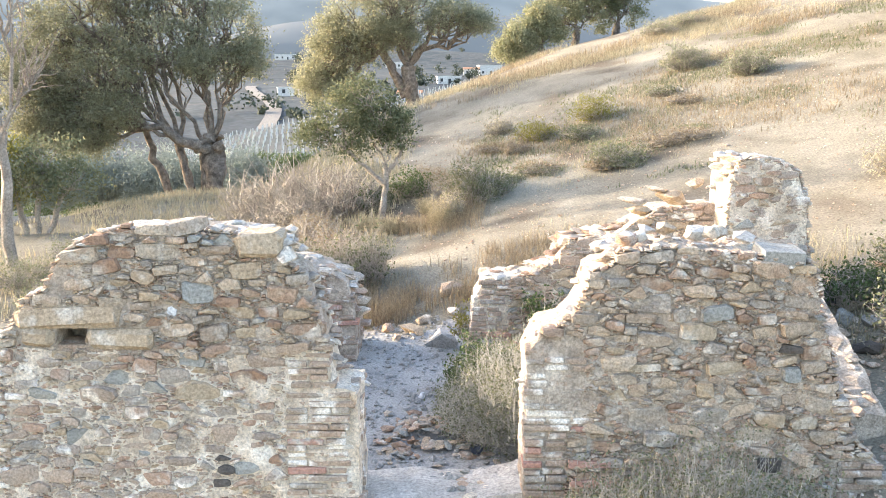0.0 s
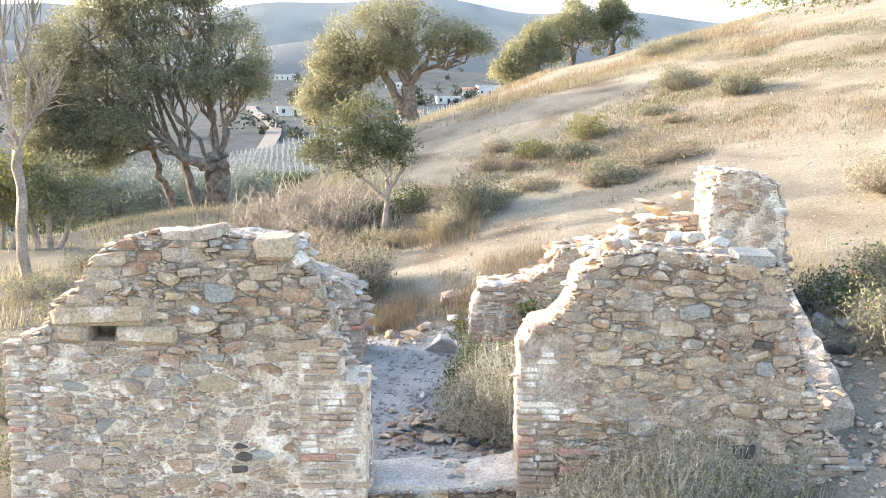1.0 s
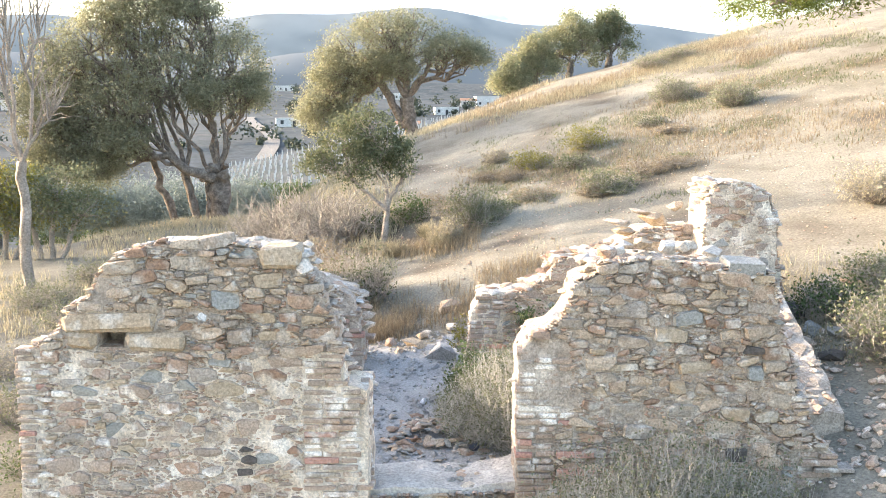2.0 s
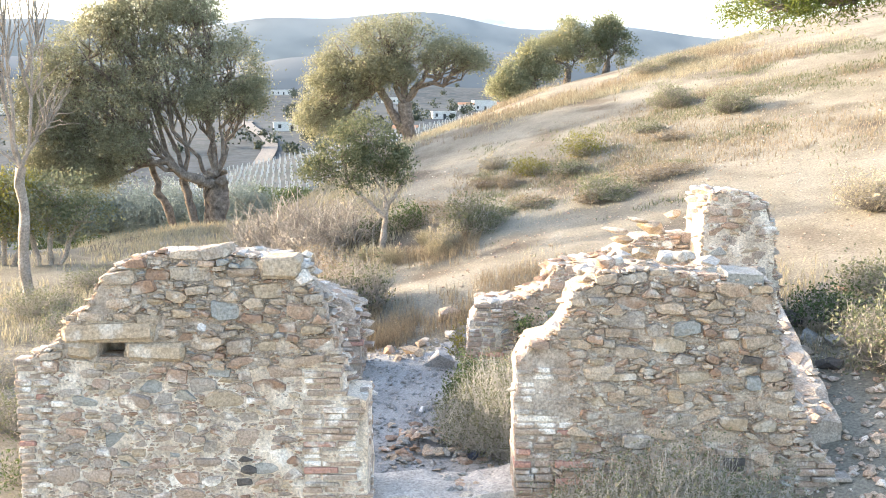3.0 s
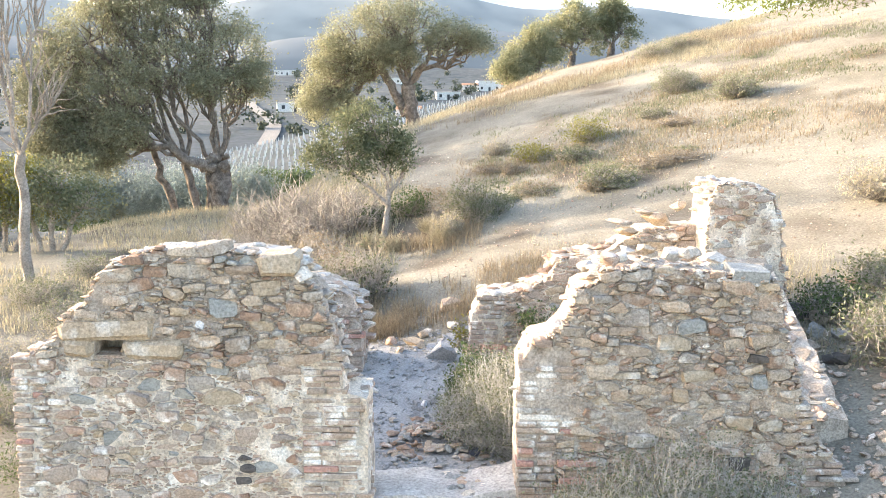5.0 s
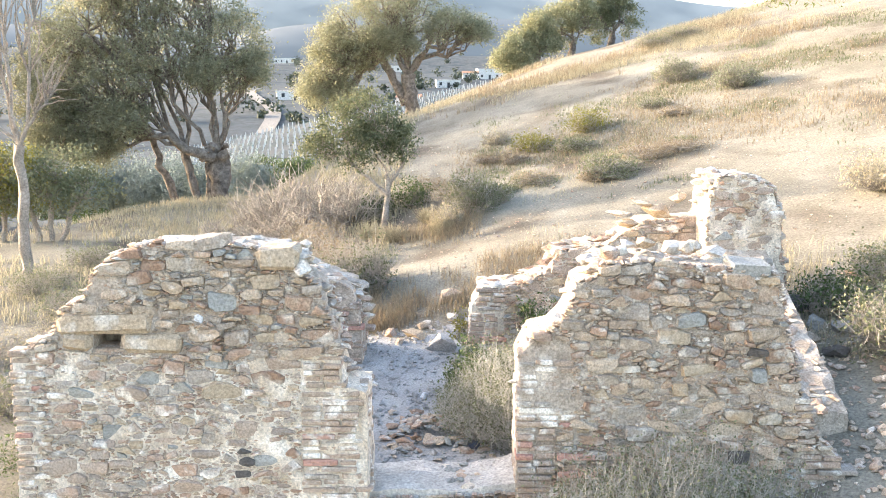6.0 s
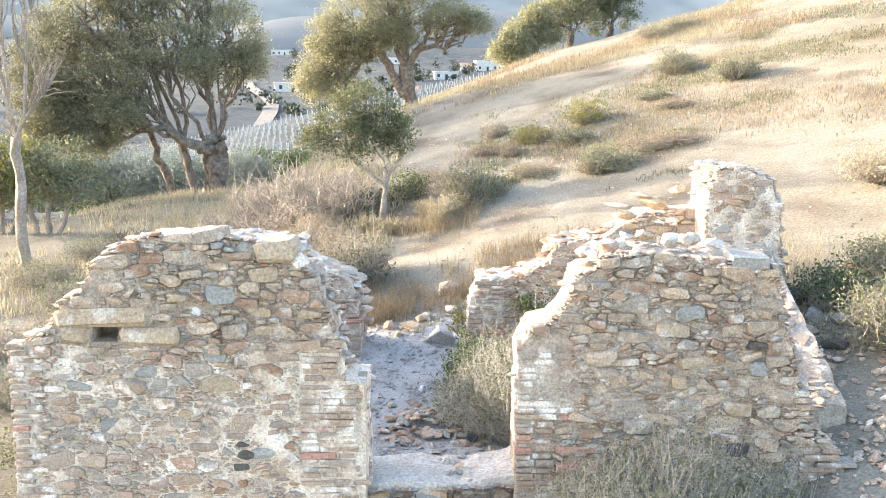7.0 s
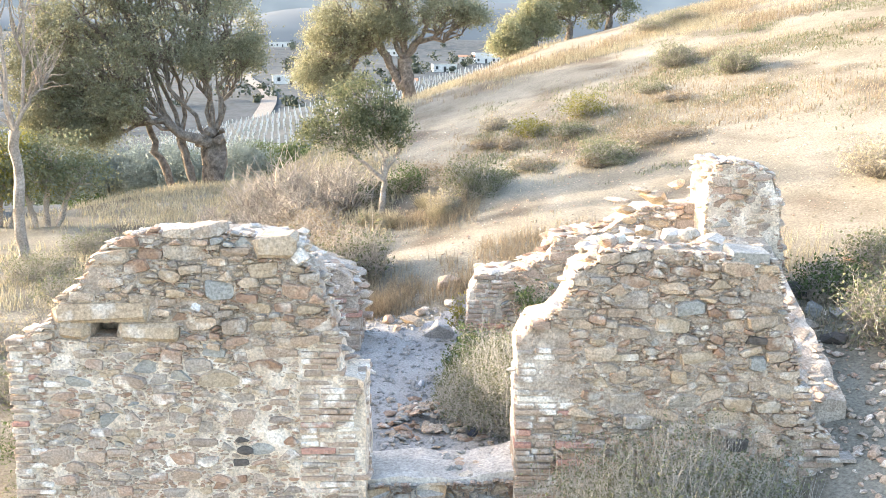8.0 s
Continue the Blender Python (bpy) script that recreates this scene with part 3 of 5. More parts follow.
cap(sill, [(-0.34, -0.08), (0.54, -0.04)], 0.05, 0.50, 60, 72, (0.025, 0.07), (M_PLASTER, M_STONE, M_BLUESTONE, M_MORTAR), 1.2)

# back walls of the room
gw = thing("ruined_wall", pose(0, 2.72, 0), "low ruined stone wall with brick end and spray paint", "wall", "ruin walls")
G_TOP = [(-2.5, 0.70), (-1.75, 0.78), (-1.36, 0.80), (-1.03, 0.76), (-0.85, 0.70), (-0.70, 0.61), (-0.635, 0.35)]
core("mortar_core", [(-2.5, -0.6)] + shrink(G_TOP, 0.02) + [(-0.625, -0.6)], -0.002, 0.62, M_EARTHCORE, gw, 13)
rubble(gw, [(-2.5, -0.3)] + G_TOP + [(-0.625, -0.3)], [(-0.88, -0.5, -0.5, 0.62)], 81)
courses(gw, -0.88, -0.64, -0.25, 0.60, 82, red=0.12, tooth=2, base=M_BRICK)
courses(gw, -0.76, -0.62, -0.25, 0.40, 84, depth_row=(0.19, 0.33, 0.47), red=0.10, base=M_BRICK)
cap(gw, G_TOP[1:], 0.03, 0.60, 70, 83, (0.05, 0.12), None, 0.9)


def ring_mesh(name, rx, rz, inner, material, n=28):
    vs, fs = [], []
    for i in range(n):
        a = 2 * math.pi * i / n
        k = 1 + 0.05 * math.sin(3 * a + 1)
        vs += [(rx * k * math.cos(a), 0, rz * k * math.sin(a)), (rx * inner * math.cos(a), 0, rz * inner * math.sin(a)),
               (rx * k * math.cos(a), 0.006, rz * k * math.sin(a)), (rx * inner * math.cos(a), 0.006, rz * inner * math.sin(a))]
    for i in range(n):
        a, b = 4 * i, 4 * ((i + 1) % n)
        fs += [(a, b, b + 1, a + 1), (a, a + 2, b + 2, b), (a + 1, b + 1, b + 3, a + 3)]
    return mesh_of(name, vs, fs, material)


part("spray_paint", ring_mesh("spray_paint", 0.118, 0.098, 0.02, M_WHITEPAINT), gw, "white and yellow painted oval", pose(-1.15, -0.058, 0.60))
part("paint_outline", ring_mesh("paint_outline", 0.135, 0.115, 0.80, M_BLACKPAINT), gw, "dark spray paint outline", pose(-1.15, -0.064, 0.60))
part("paint_stroke", ring_mesh("paint_stroke", 0.075, 0.06, 0.6, M_BLACKPAINT), gw, "dark spray paint stroke", pose(-1.40, -0.06, 0.585))

mw = thing("ruined_wall", pose(0, 2.62, 0), "stepped ruined wall of thin bricks and loose tan stones", "wall", "ruin walls")
M_TOP = [(0.29, 0.35), (0.32, 0.50), (0.38, 0.67), (0.72, 0.69), (0.93, 0.79), (1.07, 0.98), (1.45, 1.04), (1.62, 1.14), (1.80, 1.25), (2.25, 1.28)]
core("mortar_core", [(0.28, -0.6)] + shrink(M_TOP, 0.02) + [(2.25, -0.6)], 0.006, 0.40, M_MORTAR, mw, 17)
rubble(mw, [(0.28, -0.3)] + M_TOP + [(2.25, -0.3)], [(0.2, 0.60, -0.5, 0.74)], 91, proud=(0.002, 0.03), base=M_LIMESTONE)
courses(mw, 0.30, 0.58, -0.2, 0.45, 92, red=0.04, base=M_BRICK)
courses(mw, 0.37, 0.62, 0.45, 0.66, 93, red=0.07, base=M_BRICK)
courses(mw, 0.30, 0.42, -0.2, 0.45, 94, depth_row=(0.19, 0.33))
cap(mw, M_TOP[2:8], 0.02, 0.40, 80, 95, (0.05, 0.12), (M_PLASTER, M_STONE, M_RUST, M_MORTAR))
for i, (x, z, w, h, k) in enumerate(((1.66, 1.20, 0.22, 0.09, M_OCHRE), (1.92, 1.31, 0.30, 0.12, M_OCHRE), (2.08, 1.43, 0.17, 0.09, M_OCHRE), (1.85, 1.20, 0.20, 0.08, M_RUST),
                                     (2.06, 1.22, 0.17, 0.10, M_OCHRE), (1.60, 1.29, 0.24, 0.05, M_STONE), (1.78, 1.38, 0.20, 0.05, M_STONE))):
    ob = part("stone", rock_mesh(rg, k, 0.8), mw, m=pose(x, 0.12, z, rg.uniform(-6, 6), rg.uniform(-8, 8), rg.uniform(-25, 25)))
    ob.scale = (w * 0.6, 0.14, h * 0.75)

tw = thing("ruined_pier", pose(0.08, 2.24, -0.05), "tall broken pier of pale mortar and rubble, sunlit on one side", "wall", "ruin walls")
T_TOP = [(2.13, 1.2), (2.15, 1.60), (2.21, 1.71), (2.38, 1.73), (2.55, 1.69), (2.68, 1.62), (2.75, 1.42), (2.76, 1.22), (2.82, 0.86), (2.90, 0.42), (2.97, 0.0)]
core("mortar_core", [(2.13, -0.3)] + shrink(T_TOP, 0.02) + [(2.97, -0.3)], -0.002, 0.62, M_MORTAR, tw, 19)
rubble(tw, [(2.12, -0.3)] + T_TOP + [(2.97, -0.3)], [], 101, proud=(-0.012, 0.022), base=M_LIMESTONE)
cap(tw, T_TOP[1:7], 0.03, 0.6, 70, 102, (0.04, 0.10), (M_PLASTER, M_MORTAR, M_STONE))
cap(tw, T_TOP[6:], 0.02, 0.6, 60, 103, (0.05, 0.11), (M_STONE, M_BRICK, M_STONE, M_MORTAR))
cap(tw, [(2.16, 0.2), (2.16, 1.6)], 0.05, 0.6, 40, 104, (0.04, 0.08), (M_PLASTER, M_MORTAR))

# side walls of the room
# left one is unseen, added to keep the sun off the floor
sw = thing("ruined_wall", pose(-2.10, 0.0, 0, 0, 0, 90), "plain unseen side wall, added to close the room and shade its floor", "wall", "ruin walls")
core("mortar_core", [(0.43, -1.0), (0.43, 0.74), (1.0, 0.80), (1.5, 0.86), (2.71, 0.76), (2.71, -1.0)], 0.0, 0.38, M_EARTHCORE, sw, 23)
ew = thing("ruined_wall", pose(2.30, 0.0, 0, 0, 0, 90), "broken rubble side wall joining the pier", "wall", "ruin walls")
core("mortar_core", [(0.45, -0.4), (0.45, 0.30), (0.9, 0.50), (1.4, 0.70), (1.9, 0.90), (2.25, 1.06), (2.25, -0.4)], -0.42, 0.0, M_EARTHCORE, ew, 27)
cap(ew, [(0.45, 0.30), (0.9, 0.50), (1.4, 0.70), (1.9, 0.90), (2.25, 1.06)], -0.42, 0.0, 90, 111, (0.04, 0.11), (M_STONE, M_MORTAR, M_BRICK))


# ---- plants ----
def rot_to(n, rng):
    """Random unit frames, n of each axis."""
    a = rng.normal(size=(n, 3))
    a /= np.linalg.norm(a, axis=1)[:, None]
    b = rng.normal(size=(n, 3))
    b -= a * (a * b).sum(1)[:, None]
    b /= np.linalg.norm(b, axis=1)[:, None]
    return a, b, np.cross(a, b)


def leaf_mesh(name, centres, size, material, rng, slim=0.32):
    """Pointed leaves, each two triangles folded along the rib."""
    n = len(centres)
    a, b, c = rot_to(n, rng)
    s = (size * rng.uniform(0.6, 1.3, n))[:, None]
    base, tip = centres - a * s * 0.5, centres + a * s * 0.5
    l = centres + b * s * slim + c * s * 0.12
    r = centres - b * s * slim + c * s * 0.12
    return soup(name, np.stack([base, r, tip, l], 1), material, 4)


def tubes(name, lines, radii, material, sides=5):
    """Tapered round limbs along polylines; lines: list of (k, 3) arrays, radii: list of (k,)."""
    vs, fs, off = [], [], 0
    for ln, rd in zip(lines, radii):
        ln, rd = np.asarray(ln, float), np.asarray(rd, float)
        d = np.gradient(ln, axis=0)
        d /= np.linalg.norm(d, axis=1)[:, None] + 1e-9
        ref = np.array((0.3, 0.9, 0.1)) if abs(d[0, 2]) > 0.7 else np.array((0.1, 0.1, 1.0))
        u = np.cross(d, ref)
        u /= np.linalg.norm(u, axis=1)[:, None] + 1e-9
        w = np.cross(d, u)
        for i in range(sides):
            a = 2 * math.pi * i / sides
            vs.append(ln + (u * math.cos(a) + w * math.sin(a)) * rd[:, None])
        k = len(ln)
        for i in range(sides):
            j = (i + 1) % sides
            q = np.arange(k - 1)
            fs.append(np.stack([off + i * k + q, off + j * k + q, off + j * k + q + 1, off + i * k + q + 1], 1))
        off += sides * k
    me = bpy.data.meshes.new(name)
    me.from_pydata(np.concatenate(vs).tolist(), [], np.concatenate(fs).tolist())
    me.materials.append(material)
    me.shade_smooth()
    return me


def bend(p, q, rng, k=7, wob=0.08, sag=0.0):
    p, q = np.asarray(p, float), np.asarray(q, float)
    t = np.linspace(0, 1, k)[:, None]
    ln = p + (q - p) * t
    L = np.linalg.norm(q - p)
    j = rng.normal(size=(k, 3)) * wob * L * np.sqrt(t * (1 - t))
    ln = ln + j
    ln[:, 2] += (np.sin(t[:, 0] * math.pi)) * sag * L
    return ln


def tree(name, base, trunks, lobes, label, bark, leaf, seed, clumps=26, per=70, spread=0.2, leaf_size=0.075, twig=0.012, limb=0.05, group="trees", slim=0.32, wob=0.12):
    """A tree: trunks as (top point, foot radius, top radius), crown lobes (x, y, z, rx, ry, rz, trunk index), all from its base."""
    rng = np.random.RandomState(seed)
    t = thing(name, pose(*base), label, "tree", group)
    ends = []
    for k, (foot, top, r0, r1) in enumerate(trunks):
        ln = bend(foot, top, rng, 9, 0.035)
        rd = np.linspace(1, 0, 9) ** 0.8 * (r0 - r1) + r1
        rd = rd * (1 + rng.uniform(-0.10, 0.10, 9))
        rd[0] *= 1.35
        me = tubes("trunk", [ln], [rd], bark, 14)
        for v in me.vertices:
            w = noise.noise_vector(Vector((v.co.x * 9, v.co.y * 9, v.co.z * 2.2)) / max(r0 * 4, 0.3))
            v.co += Vector((w.x, w.y, w.z * 0.3)) * r0 * 0.42
        part("trunk", me, t)
        ends.append(np.asarray(top, float))
    lines, radii, pts = [], [], []
    for (x, y, z, rx, ry, rz, k) in lobes:
        c, s = np.array((x, y, z)), np.array((rx, ry, rz))
        main = bend(ends[k], c - (0, 0, rz * 0.25), rng, 8, wob * 0.8, 0.05)
        lines.append(main)
        radii.append(np.linspace(limb, limb * 0.4, 8))
        for i in range(clumps):
            d = rng.normal(size=3)
            d /= np.linalg.norm(d)
            if d[2] < -0.5 and rng.rand() < 0.5:
                d[2] *= -1
            q = c + d * s * rng.uniform(0.55, 1.0)
            if i % 2 == 0:
                lines.append(bend(main[rng.randint(3, 8)], q, rng, 6, wob, 0.04))
                radii.append(np.linspace(limb * 0.38, twig * 0.5, 6))
            n = int(per * rng.uniform(0.4, 1.5))
            g = rng.normal(size=(n, 3)) * spread * rng.uniform(0.6, 1.3)
            g[:, 2] *= 0.75
            pts.append(q + g)
    part("branch_frame", tubes("branch_frame", lines, radii, bark, 5), t)
    if per:
        part("crown", leaf_mesh("crown", np.concatenate(pts), leaf_size, leaf, rng, slim), t)
    return t


def twig_lines(n, r, h, rng, k=5, lean=0.6, droop=0.15):
    a = rng.uniform(0, 2 * math.pi, n)
    out = rng.uniform(0.05, 1, n) ** 0.7 * r
    up = h * rng.uniform(0.45, 1.0, n) * np.sqrt(np.clip(1 - (out / r) ** 2 * 0.7, 0.1, 1))
    t = np.linspace(0, 1, k)[None, :]
    ph = rng.uniform(-0.5, 0.5, (n, 1)) * t
    x = np.cos(a[:, None] + ph) * (out[:, None] * t ** lean + r * 0.06)
    y = np.sin(a[:, None] + ph) * (out[:, None] * t ** lean + r * 0.06)
    z = up[:, None] * (t - droop * t ** 3) + rng.normal(size=(n, k)) * 0.02 * h
    ln = np.stack([x, y, z], -1) + rng.normal(size=(n, k, 3)) * 0.035 * r * t[..., None]
    return ln


def shrub(name, x, y, r, h, label, seed, twigs=110, side=3, thick=0.006, wood=None, leaf=None, leaves=0, leaf_size=0.04, category="shrub", group="hillside shrubs", z=None, slim=0.25, sink=0.03):
    rng = np.random.RandomState(seed)
    s = thing(name, pose(x, y, (ground_at(x, y) if z is None else z) - sink, 0, 0, 0), label, category, group)
    main = twig_lines(twigs, r, h, rng)
    lines, radii = list(main), [np.linspace(thick, thick * 0.35, main.shape[1])] * twigs
    ends = []
    for ln in main:
        for _ in range(side):
            k = rng.randint(2, main.shape[1])
            d = rng.normal(size=3) * (0.22 * r, 0.22 * r, 0.16 * h) + (0, 0, 0.10 * h)
            q = ln[k] + d
            q[2] = max(q[2], 0.03)
            lines.append(np.stack([ln[k], (ln[k] + q) / 2 + rng.normal(size=3) * 0.03 * r, q]))
            radii.append(np.array((thick * 0.5, thick * 0.38, thick * 0.22)))
            ends.append(q)
        ends.append(ln[-1])
    part("twig_mass", tubes("twig_mass", lines, radii, wood or M_TWIG, 3), s)
    if leaves:
        e = np.array(ends)
        c = e[rng.randint(0, len(e), leaves)] + rng.normal(size=(leaves, 3)) * 0.09 * r
        c[:, 2] = np.maximum(c[:, 2], 0.02)
        part("foliage", leaf_mesh("foliage", c, leaf_size, leaf, rng, slim), s)
    return s


def blades(name, xy, h, material, label, seed, lean=0.5, width=0.006, clump=1, spread=0.1):
    """Dry grass as one sheet of blades that stand on the ground."""
    rng = np.random.RandomState(seed)
    xy = np.repeat(np.asarray(xy), clump, 0)
    xy = xy + rng.normal(size=xy.shape) * spread
    n = len(xy)
    z = height(xy[:, 0], xy[:, 1])
    base = np.stack([xy[:, 0], xy[:, 1], z - 0.01], 1)
    a = rng.uniform(0, 2 * math.pi, n)
    d = np.stack([np.cos(a), np.sin(a), np.zeros(n)], 1)
    w = np.stack([-np.sin(a), np.cos(a), np.zeros(n)], 1) * width
    hh = (h * rng.uniform(0.4, 1.25, n))[:, None]
    ln = lean * rng.uniform(0.1, 1, n)[:, None]
    mid = base + d * hh * ln * 0.35 + np.array((0, 0, 1)) * hh * 0.6
    tip = base + d * hh * ln + np.array((0, 0, 1)) * hh
    f1 = np.stack([base - w, base + w, mid + w * 0.7, mid - w * 0.7], 1)
    f2 = np.stack([mid - w * 0.7, mid + w * 0.7, tip + w * 0.1, tip - w * 0.1], 1)
    me = soup(name, np.concatenate([f1, f2]), material, 4)
    thing(name, Matrix(), label, "grass", kind="stuff", me=me)


def patch(n, x0, x1, y0, y1, seed, scale=0.9, cut=0.0):
    """Points over a rectangle, thick where a slow wave is high."""
    rng = np.random.RandomState(seed)
    p = np.stack([rng.uniform(x0, x1, n * 3), rng.uniform(y0, y1, n * 3)], 1)
    keep = waves(p[:, 0], p[:, 1], scale, seed) + rng.normal(size=n * 3) * 0.12 > cut
    return p[keep][:n]


def scatter(name, pts, sizes, templates, material, label, category, seed, sink=0.3):
    """Many small stones joined into one object."""
    rng = np.random.RandomState(seed)
    tv = [(np.array([v.co[:] for v in m.vertices]), [tuple(p.vertices) for p in m.polygons]) for m in templates]
    vs, fs, off = [], [], 0
    for (x, y, z), s in zip(pts, sizes):
        v, f = tv[rng.randint(len(tv))]
        e = Euler(rng.uniform(-0.35, 0.35, 2).tolist() + [rng.uniform(0, 6.28)]).to_matrix()
        vs.append((v * s) @ np.array(e).T + (x, y, z + s * 0.3 * (1 - sink)))
        fs += [tuple(i + off for i in q) for q in f]
        off += len(v)
    me = mesh_of(name, np.concatenate(vs), fs, material)
    return thing(name, Matrix(), label, category, kind="stuff", me=me)


# the old olive with its knotted double trunk
OLIVE_HIGH = [(-1.6, 0.2, 4.2, 1.4, 1.2, 1.0, 2), (-0.5, 0, 4.3, 1.0, 1.0, 0.95, 0), (0.45, 0.2, 3.6, 0.8, 0.8, 0.9, 0), (-2.7, -0.2, 4.0, 1.1, 1.0, 0.8, 2), (-1.0, -0.3, 3.2, 1.0, 0.8, 0.8, 1),
              (-3.3, 0, 3.6, 0.8, 0.8, 0.7, 3), (-1.3, 0.1, 4.9, 0.9, 0.9, 0.5, 2), (0.75, 0.2, 2.9, 0.5, 0.6, 0.5, 0), (-2.2, 0, 4.7, 0.8, 0.8, 0.5, 2), (-0.3, 0.1, 4.9, 0.7, 0.7, 0.4, 0)]
OLIVE_LOW = [(-2.7, 0, 2.6, 1.2, 1.1, 1.1, 3), (-1.9, -0.5, 2.6, 1.1, 0.8, 0.8, 2), (-2.7, -0.4, 1.6, 1.0, 0.7, 0.6, 3), (-3.5, -0.2, 2.8, 0.9, 0.8, 1.0, 3), (-1.9, -0.6, 1.85, 0.8, 0.6, 0.5, 2),
             (-3.5, -0.3, 1.8, 0.7, 0.6, 0.8, 3), (0.0, -0.3, 2.8, 0.6, 0.6, 0.45, 0), (-2.5, -0.5, 1.2, 0.7, 0.5, 0.35, 3), (-3.8, -0.4, 2.3, 0.8, 0.7, 0.9, 3), (-3.3, -0.5, 1.3, 0.8, 0.5, 0.5, 3)]
olive = tree("olive_tree", (-5.28, 17.0, -0.34), [((0.12, 0, -0.3), (0.06, 0, 1.15), 0.22, 0.21), ((-0.16, 0.1, -0.3), (-0.10, 0, 1.08), 0.13, 0.12), ((-0.36, 0.0, -0.3), (-0.70, 0, 1.10), 0.10, 0.085), ((-0.95, 0.3, -0.3), (-1.50, 0.2, 1.4), 0.09, 0.07)],
             OLIVE_HIGH + OLIVE_LOW, "old olive tree with knotted double trunk and wide grey-green crown", M_BARK, M_OLIVE, 201, 46, 130, 0.15, 0.062, 0.012, 0.06, slim=0.24)
kr = random.Random(8)
for i in range(14):
    ob = part("burl", rock_mesh(kr, M_BARK, 0.8, "burl"), olive, m=pose(kr.uniform(-0.25, 0.28), kr.uniform(-0.25, 0.0), kr.uniform(0.85, 1.25), 0, 0, kr.uniform(0, 360)))
    s = kr.uniform(0.07, 0.17)
    ob.scale = (s, s, s * 1.2)
part("branch_frame", tubes("branch_frame", [bend((0.0, -0.1, 0.98), (-2.2, -0.3, 1.55), np.random.RandomState(2), 8, 0.06, 0.05)], [np.linspace(0.14, 0.03, 8)], M_BARK, 7), olive, "twisted low limb")

# round-headed tree beyond the crest
tree("carob_tree", (-1.15, 29.9, 0.55), [((0, 0, -0.3), (-0.25, 0, 2.0), 0.30, 0.22), ((-0.3, 0, 1.0), (-1.2, 0.1, 2.6), 0.16, 0.12)],
     [(-1.9, 0, 3.4, 1.5, 1.3, 1.2, 1), (-0.2, 0, 3.9, 1.4, 1.3, 1.2, 0), (-1.0, 0, 4.3, 1.2, 1.2, 0.9, 0), (1.2, 0, 3.6, 1.1, 1.0, 0.75, 0), (-3.1, 0.1, 2.1, 0.8, 0.8, 0.9, 1), (2.1, 0, 3.5, 0.6, 0.6, 0.4, 0), (-2.4, -0.2, 2.6, 0.9, 0.7, 0.8, 1), (-3.5, 0, 1.4, 0.7, 0.6, 0.7, 1), (-2.9, 0, 3.0, 0.9, 0.8, 0.8, 1), (-2.6, -0.2, 1.2, 0.6, 0.5, 0.5, 1), (-1.4, -0.4, 2.9, 0.9, 0.6, 0.7, 1), (-0.5, -0.4, 3.1, 0.8, 0.6, 0.6, 0)],
     "round-headed evergreen tree with pale forked trunk", M_BARK, M_OLIVE, 202, 46, 110, 0.20, 0.085, 0.015, 0.11, slim=0.24)

# small pale-stemmed tree on the bank
tree("small_tree", (-0.80, 8.0, ground_at(-0.80, 8.0) - 0.05), [((0, 0, 0), (0.07, 0, 0.72), 0.046, 0.036), ((0.05, 0, 0.5), (-0.45, 0, 0.95), 0.030, 0.022), ((0.06, 0, 0.6), (0.30, 0, 0.98), 0.028, 0.02)],
     [(-0.55, 0, 1.42, 0.46, 0.4, 0.34, 1), (-0.2, 0, 1.66, 0.40, 0.36, 0.30, 0), (0.22, 0, 1.22, 0.22, 0.3, 0.28, 2), (-0.84, 0, 1.15, 0.30, 0.3, 0.24, 1), (-0.35, -0.1, 1.15, 0.40, 0.3, 0.28, 1), (0.0, 0, 1.35, 0.35, 0.3, 0.3, 0)],
     "small tree with pale stem and sparse grey-green leaves", M_PALEBARK, M_HOLM, 203, 40, 46, 0.075, 0.040, 0.004, 0.018)

# leafless poplar, its leafier neighbour, and unseen trees added to shade the slope
tree("bare_tree", (-6.05, 8.4, ground_at(-6.05, 8.4) - 0.1), [((0, 0, 0), (0.03, 0, 2.0), 0.075, 0.06)],
     [(-0.5, 0, 4.2, 0.5, 0.5, 1.5, 0), (0.35, 0.1, 4.4, 0.5, 0.5, 1.6, 0), (-0.05, -0.2, 4.8, 0.4, 0.5, 1.6, 0), (0.55, 0, 2.9, 0.6, 0.4, 0.7, 0), (-0.7, 0, 2.7, 0.6, 0.4, 0.7, 0)],
     "leafless slender tree with pale upright branches", M_PALEBARK, M_TWIG, 204, 46, 0, 0.2, 0.05, 0.006, 0.034, wob=0.07)
AUTUMN_CROWN = [(-0.6, 0, 3.0, 0.8, 0.8, 1.0, 0), (0.6, 0, 3.2, 0.8, 0.8, 1.1, 1), (0.1, 0, 4.6, 0.9, 0.9, 1.1, 1), (0.9, 0, 1.9, 0.5, 0.5, 0.5, 1), (-0.9, 0, 1.6, 0.6, 0.5, 0.5, 0),
                (-0.5, 0, 5.6, 0.8, 0.8, 1.0, 0), (0.5, 0.2, 6.0, 0.7, 0.7, 0.9, 1)]
# those with x below -10 stand out of view, added as shadow casters
for x, y, sd, per in ((-6.9, 5.8, 205, 26), (-10.9, 15.3, 225, 70), (-11.6, 13.8, 226, 70), (-12.4, 16.8, 227, 70)):
    tree("autumn_tree", (x, y, ground_at(x, y) - 0.1), [((0, 0, 0), (-0.25, 0, 1.3), 0.13, 0.09), ((0.1, 0, 0), (0.45, 0.1, 1.5), 0.10, 0.07)], AUTUMN_CROWN,
         "thin pale-barked tree with sparse rusty autumn leaves; three far-left ones added for shade", M_PALEBARK, M_RUSTLEAF, sd, 34, per, 0.17, 0.065, 0.008, 0.05)
